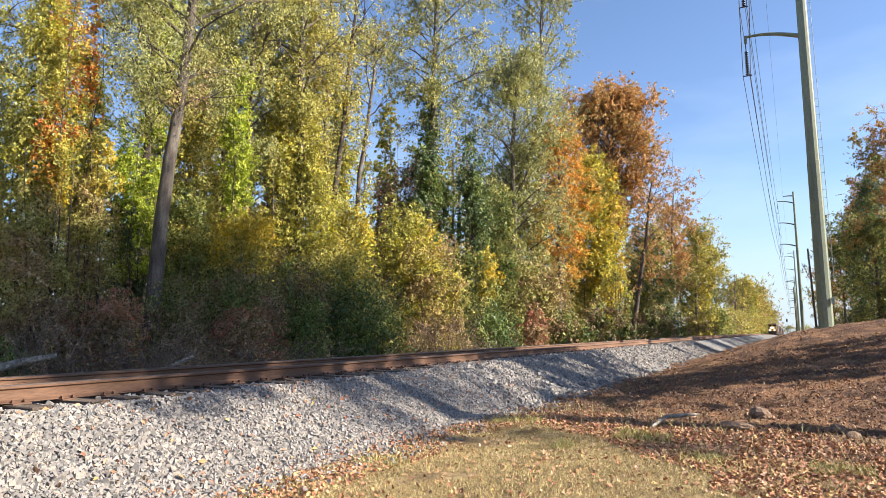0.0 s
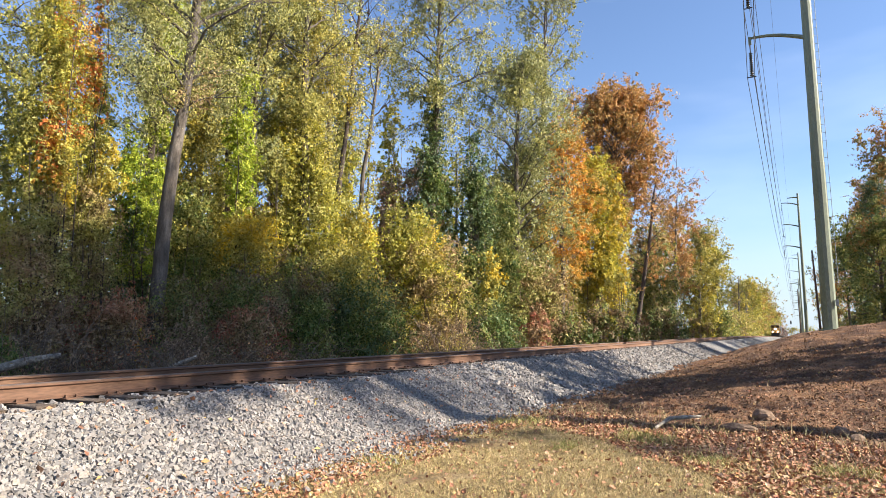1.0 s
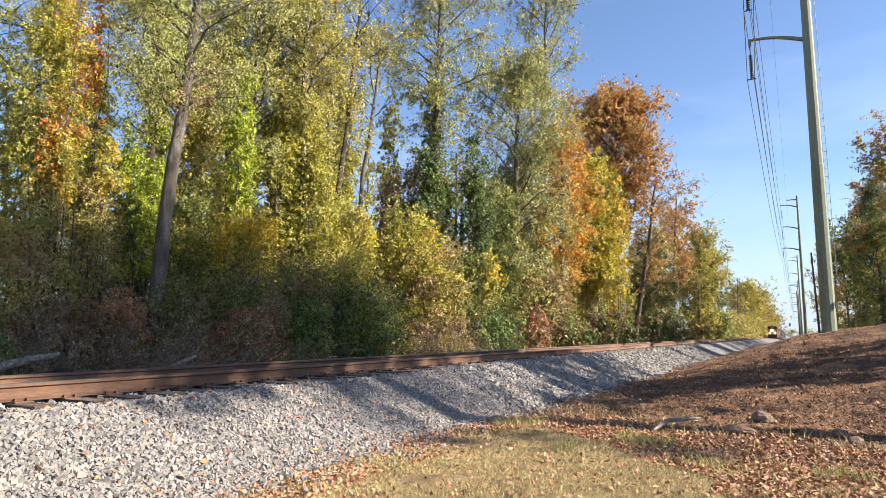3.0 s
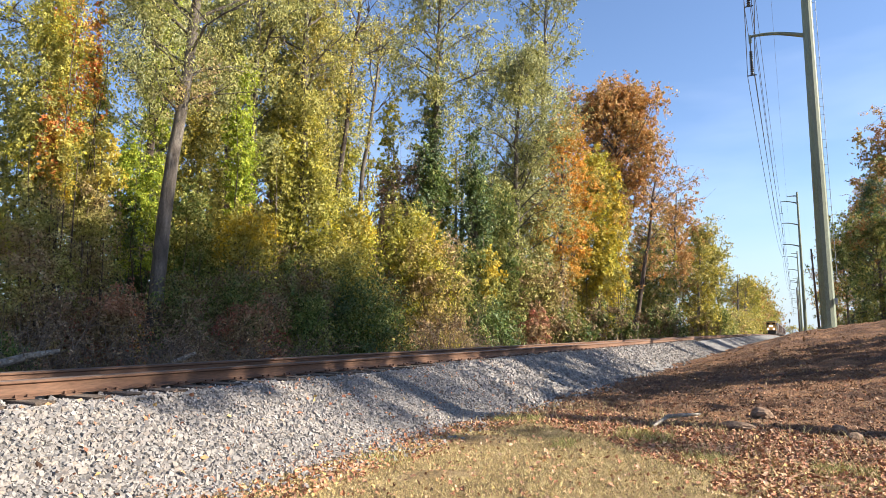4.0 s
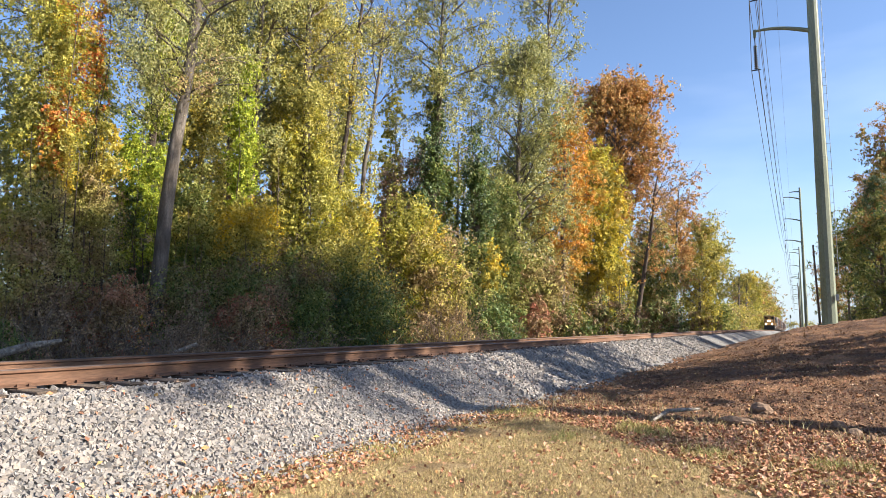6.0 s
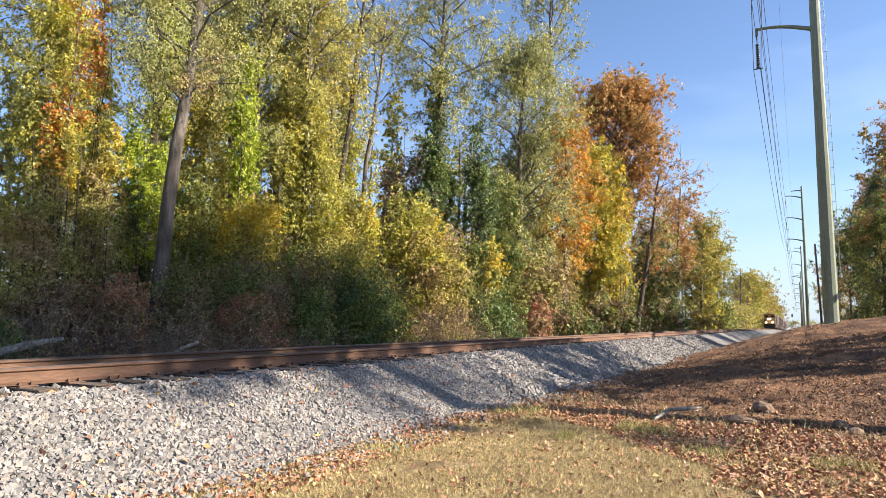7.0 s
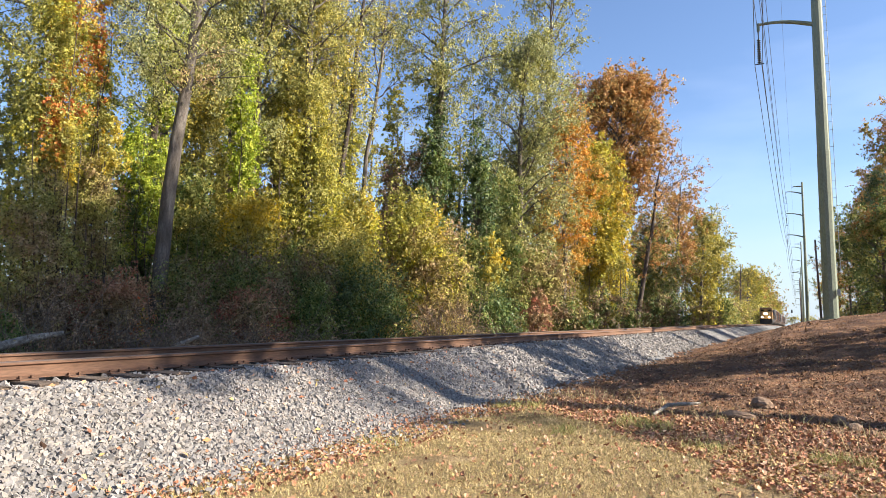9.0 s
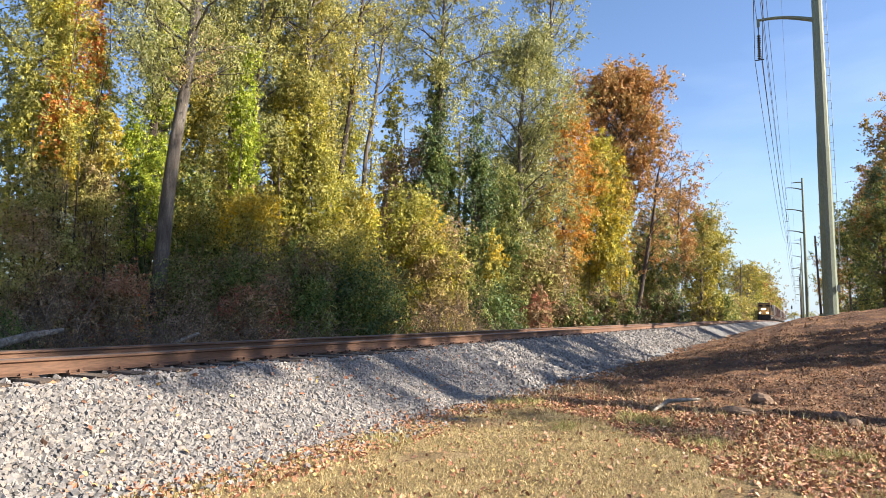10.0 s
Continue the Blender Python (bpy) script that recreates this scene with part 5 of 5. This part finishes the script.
def glow(name, col, strength):
    m, nt, b = material(name, 0.3)
    b.inputs["Emission Color"].default_value = (*col, 1)
    b.inputs["Emission Strength"].default_value = strength
    return m


def wheelset(parent, y, mat):
    items = [(Matrix.Translation((s * 0.75, y, 0.5)) @ pose(0, 0, 0, 0, 90, 0), 0.5, 0.5, 0.13) for s in (1, -1)]
    items.append((Matrix.Translation((0, y, 0.5)) @ pose(0, 0, 0, 0, 90, 0), 0.08, 0.08, 1.5))
    return part("wheelset", cyl_bm(items, 20), mat, parent)


def locomotive():
    """Nose towards -y; the origin lies on the rail tops under the coupler."""
    e = hold("locomotive", (TRACK, 0, 0), "dark blue and yellow diesel locomotive with lit headlights", "locomotive")
    blue, yellow = paint("dark_blue_paint", (0.02, 0.03, 0.06)), paint("yellow_paint", (0.30, 0.17, 0.05), 0.5, 0.0, (0.13, 0.08, 0.05))
    black = paint("black_running_gear", (0.025, 0.022, 0.02), 0.7)
    glass = paint("dark_cab_glass", (0.01, 0.012, 0.014), 0.1, 0.0, (0.02, 0.02, 0.02))
    lamp = glow("headlight_glow", (1.0, 0.86, 0.62), 9.0)
    part("underframe", box_bm([(0, 11.2, 1.3, 3.05, 21.6, 0.35)], 0.04), black, e)
    part("nose", box_bm([(0, 2.1, 2.35, 2.0, 2.4, 1.8)], 0.22), yellow, e)
    cab = part("cab", box_bm([(0, 4.4, 2.95, 3.1, 2.6, 3.0)], 0.16), yellow, e)
    part("cab_roof", box_bm([(0, 4.4, 4.5, 2.9, 2.8, 0.22)], 0.09), blue, cab)
    for x in (-0.85, 0.85):
        part("windscreen", box_bm([(x, 3.09, 3.85, 0.95, 0.05, 0.5)], 0.02), glass, cab)
    for x in (-1.56, 1.56):
        part("side_window", box_bm([(x, 4.5, 3.7, 0.05, 1.5, 0.75)], 0.02), glass, cab)
    part("hood", box_bm([(0, 13.6, 2.9, 1.9, 15.6, 2.9)], 0.12), blue, e)
    part("radiator", box_bm([(0, 19.6, 3.9, 3.0, 4.0, 0.95)], 0.1), blue, e)
    part("dynamic_brake", box_bm([(0, 8.2, 4.2, 2.7, 3.4, 0.6)], 0.1), blue, e)
    part("fuel_tank", box_bm([(0, 11.2, 0.72, 2.7, 5.0, 0.85)], 0.2), black, e)
    part("pilot", box_bm([(0, 0.35, 0.75, 2.9, 0.3, 1.1)], 0.06), black, e)
    part("anticlimber", box_bm([(0, 0.45, 1.45, 2.9, 0.7, 0.12)], 0.03), black, e)
    for y0 in (3.9, 18.4):
        t = part("bogie", box_bm([(s * 1.0, y0, 0.62, 0.22, 4.6, 0.5) for s in (1, -1)], 0.06), black, e)
        for dy in (-1.8, 0, 1.8):
            wheelset(t, y0 + dy, black)
    for x in (-0.25, 0.25):
        part("headlight", cyl_bm([(Matrix.Translation((x, 0.88, 2.95)) @ pose(0, 0, 0, 90, 0, 0), 0.22, 0.22, 0.08)]), lamp, e)
    for x in (-0.85, 0.85):
        part("ditch_light", cyl_bm([(Matrix.Translation((x, 0.16, 1.95)) @ pose(0, 0, 0, 90, 0, 0), 0.2, 0.2, 0.1)]), lamp, e)
    rails = []
    for s in (1, -1):
        rails.append((np.array([(s * 1.5, y, 2.5) for y in (5.8, 14, 21.8)]), np.full(3, 0.025)))
        rails += [(np.array([(s * 1.5, y, 1.45), (s * 1.5, y, 2.5)]), np.full(2, 0.025)) for y in np.arange(6, 22, 2.2)]
        rails += [(np.array([(s * 1.4, 0.4, 1.45), (s * 1.4, 0.4, 2.5)]), np.full(2, 0.025))]
    part("handrails", tubes_mesh("handrails", rails, yellow, 5), None, e)
    return e


def freight_car(mat, label):
    e = hold("hopper_car", (TRACK, 0, 0), label, "freight car", "cars of the train")
    black = bpy.data.materials["black_running_gear"]
    bm = bmesh.new()
    L, w = 15.0, 1.55
    prof = [(-w, 1.6), (-w, 4.5), (w, 4.5), (w, 1.6), (0.7, 0.75), (-0.7, 0.75)]
    a = [bm.verts.new((x, 0.7 + (1.6 if z < 1 else 0), z)) for x, z in prof]
    b = [bm.verts.new((x, L - 0.7 - (1.6 if z < 1 else 0), z)) for x, z in prof]
    for i in range(6):
        bm.faces.new((a[i], a[(i + 1) % 6], b[(i + 1) % 6], b[i]))
    bm.faces.new(a[::-1])
    bm.faces.new(b)
    part("body", bm, mat, e)
    for s in (1, -1):
        for i in range(11):
            part("rib", box_bm([(s * 1.6, 1.1 + i * 1.28, 3.05, 0.12, 0.16, 2.9)], 0.02), mat, e)
    part("top_rim", box_bm([(s * 1.58, L / 2, 4.5, 0.16, L - 1.2, 0.16) for s in (1, -1)], 0.03), mat, e)
    part("underframe", box_bm([(0, L / 2, 1.2, 0.6, L - 0.2, 0.35)], 0.04), black, e)
    for y0 in (2.0, L - 2.0):
        t = part("bogie", box_bm([(s * 1.0, y0, 0.55, 0.2, 2.4, 0.45) for s in (1, -1)], 0.05), black, e)
        for dy in (-0.87, 0.87):
            wheelset(t, y0 + dy, black)
    return e


def far_signal():
    e = hold("railway_signal", (-2.4, 300.0, ground_z(-2.4, 300.0) - 0.1), "slim signal mast beside the far track", "signal")
    part("mast", cyl_bm([(Matrix.Translation((0, 0, 3.5)), 0.09, 0.07, 7.0)], 8), M["grey_steel"], e)
    part("signal_head", box_bm([(0, -0.15, 6.2, 0.55, 0.25, 1.3)], 0.06), M["porcelain"], e)


build_ground()
bed = build_ballast()
build_track()
build_wood()
build_right_trees()
build_poles()
rock_thing(-0.6, 12.2, (0.42, 0.3, 0.24), 3, "brown rock lying at the foot of the bank")
rock_thing(-0.85, 10.7, (0.5, 0.3, 0.14), 4, "flat half-buried brown rock")
rock_thing(0.45, 11.2, (0.22, 0.17, 0.17), 5, "small brown rock among leaves")
rock_thing(0.62, 10.8, (0.24, 0.16, 0.12), 6, "small brown rock among leaves")
rock_thing(-3.6, 15.0, (0.24, 0.18, 0.16), 7, "small brown rock among leaves")
g = ground_z(-1.7, 10.8)
log_thing("fallen_branch", "short weathered grey branch on the bare soil", [(-1.93, 10.1, g + 0.02), (-1.82, 10.7, g + 0.1), (-1.66, 10.95, g + 0.1), (-1.45, 11.4, g + 0.08)], [0.02, 0.032, 0.03, 0.02])
log_thing("fallen_log", "weathered grey fallen log beyond the rails", [(-12.1, 4.6, 0.45), (-11.8, 5.9, 0.78), (-11.62, 6.6, 0.99), (-11.55, 7.15, 1.08)], [0.09, 0.085, 0.07, 0.04])
log_thing("fallen_log", "short pale broken log beyond the rails", [(-11.4, 8.3, 0.45), (-11.25, 9.1, 0.72), (-11.2, 9.85, 0.97)], [0.07, 0.06, 0.04])
far_signal()
engine = locomotive()
CAR_PAINT = (paint("grey_car_paint", (0.30, 0.29, 0.27)), paint("rust_car_paint", (0.16, 0.075, 0.045)), paint("black_car_paint", (0.05, 0.05, 0.05)))
cars = [freight_car(CAR_PAINT[0], "grey open hopper car with ribbed sides"), freight_car(CAR_PAINT[1], "rust-brown open hopper car with ribbed sides"), freight_car(CAR_PAINT[2], "black open hopper car with ribbed sides")]
while len(cars) < 12:
    k = len(cars)
    cars.append(copy_thing(cars[(0, 1, 2, 1, 2)[k % 5]], Matrix.Translation((TRACK, 0, 0))))
build_ground_cover()
build_gravel(bed)


def motions():
    head = [(0, 298.0), (2.5, 270.0), (5, 241.5), (7.5, 213.5), (10, 187.0)]

    def on_rails(y):
        tilt = math.degrees(math.atan2(grade(y + 16) - grade(y), 16))
        return pose(TRACK, y, RAIL_Z + 0.181 + grade(y), tilt)
    walk(engine, [(t, on_rails(y)) for t, y in head])
    for i, car in enumerate(cars):
        walk(car, [(t, on_rails(y + 22.9 + i * 15.5)) for t, y in head])


motions()
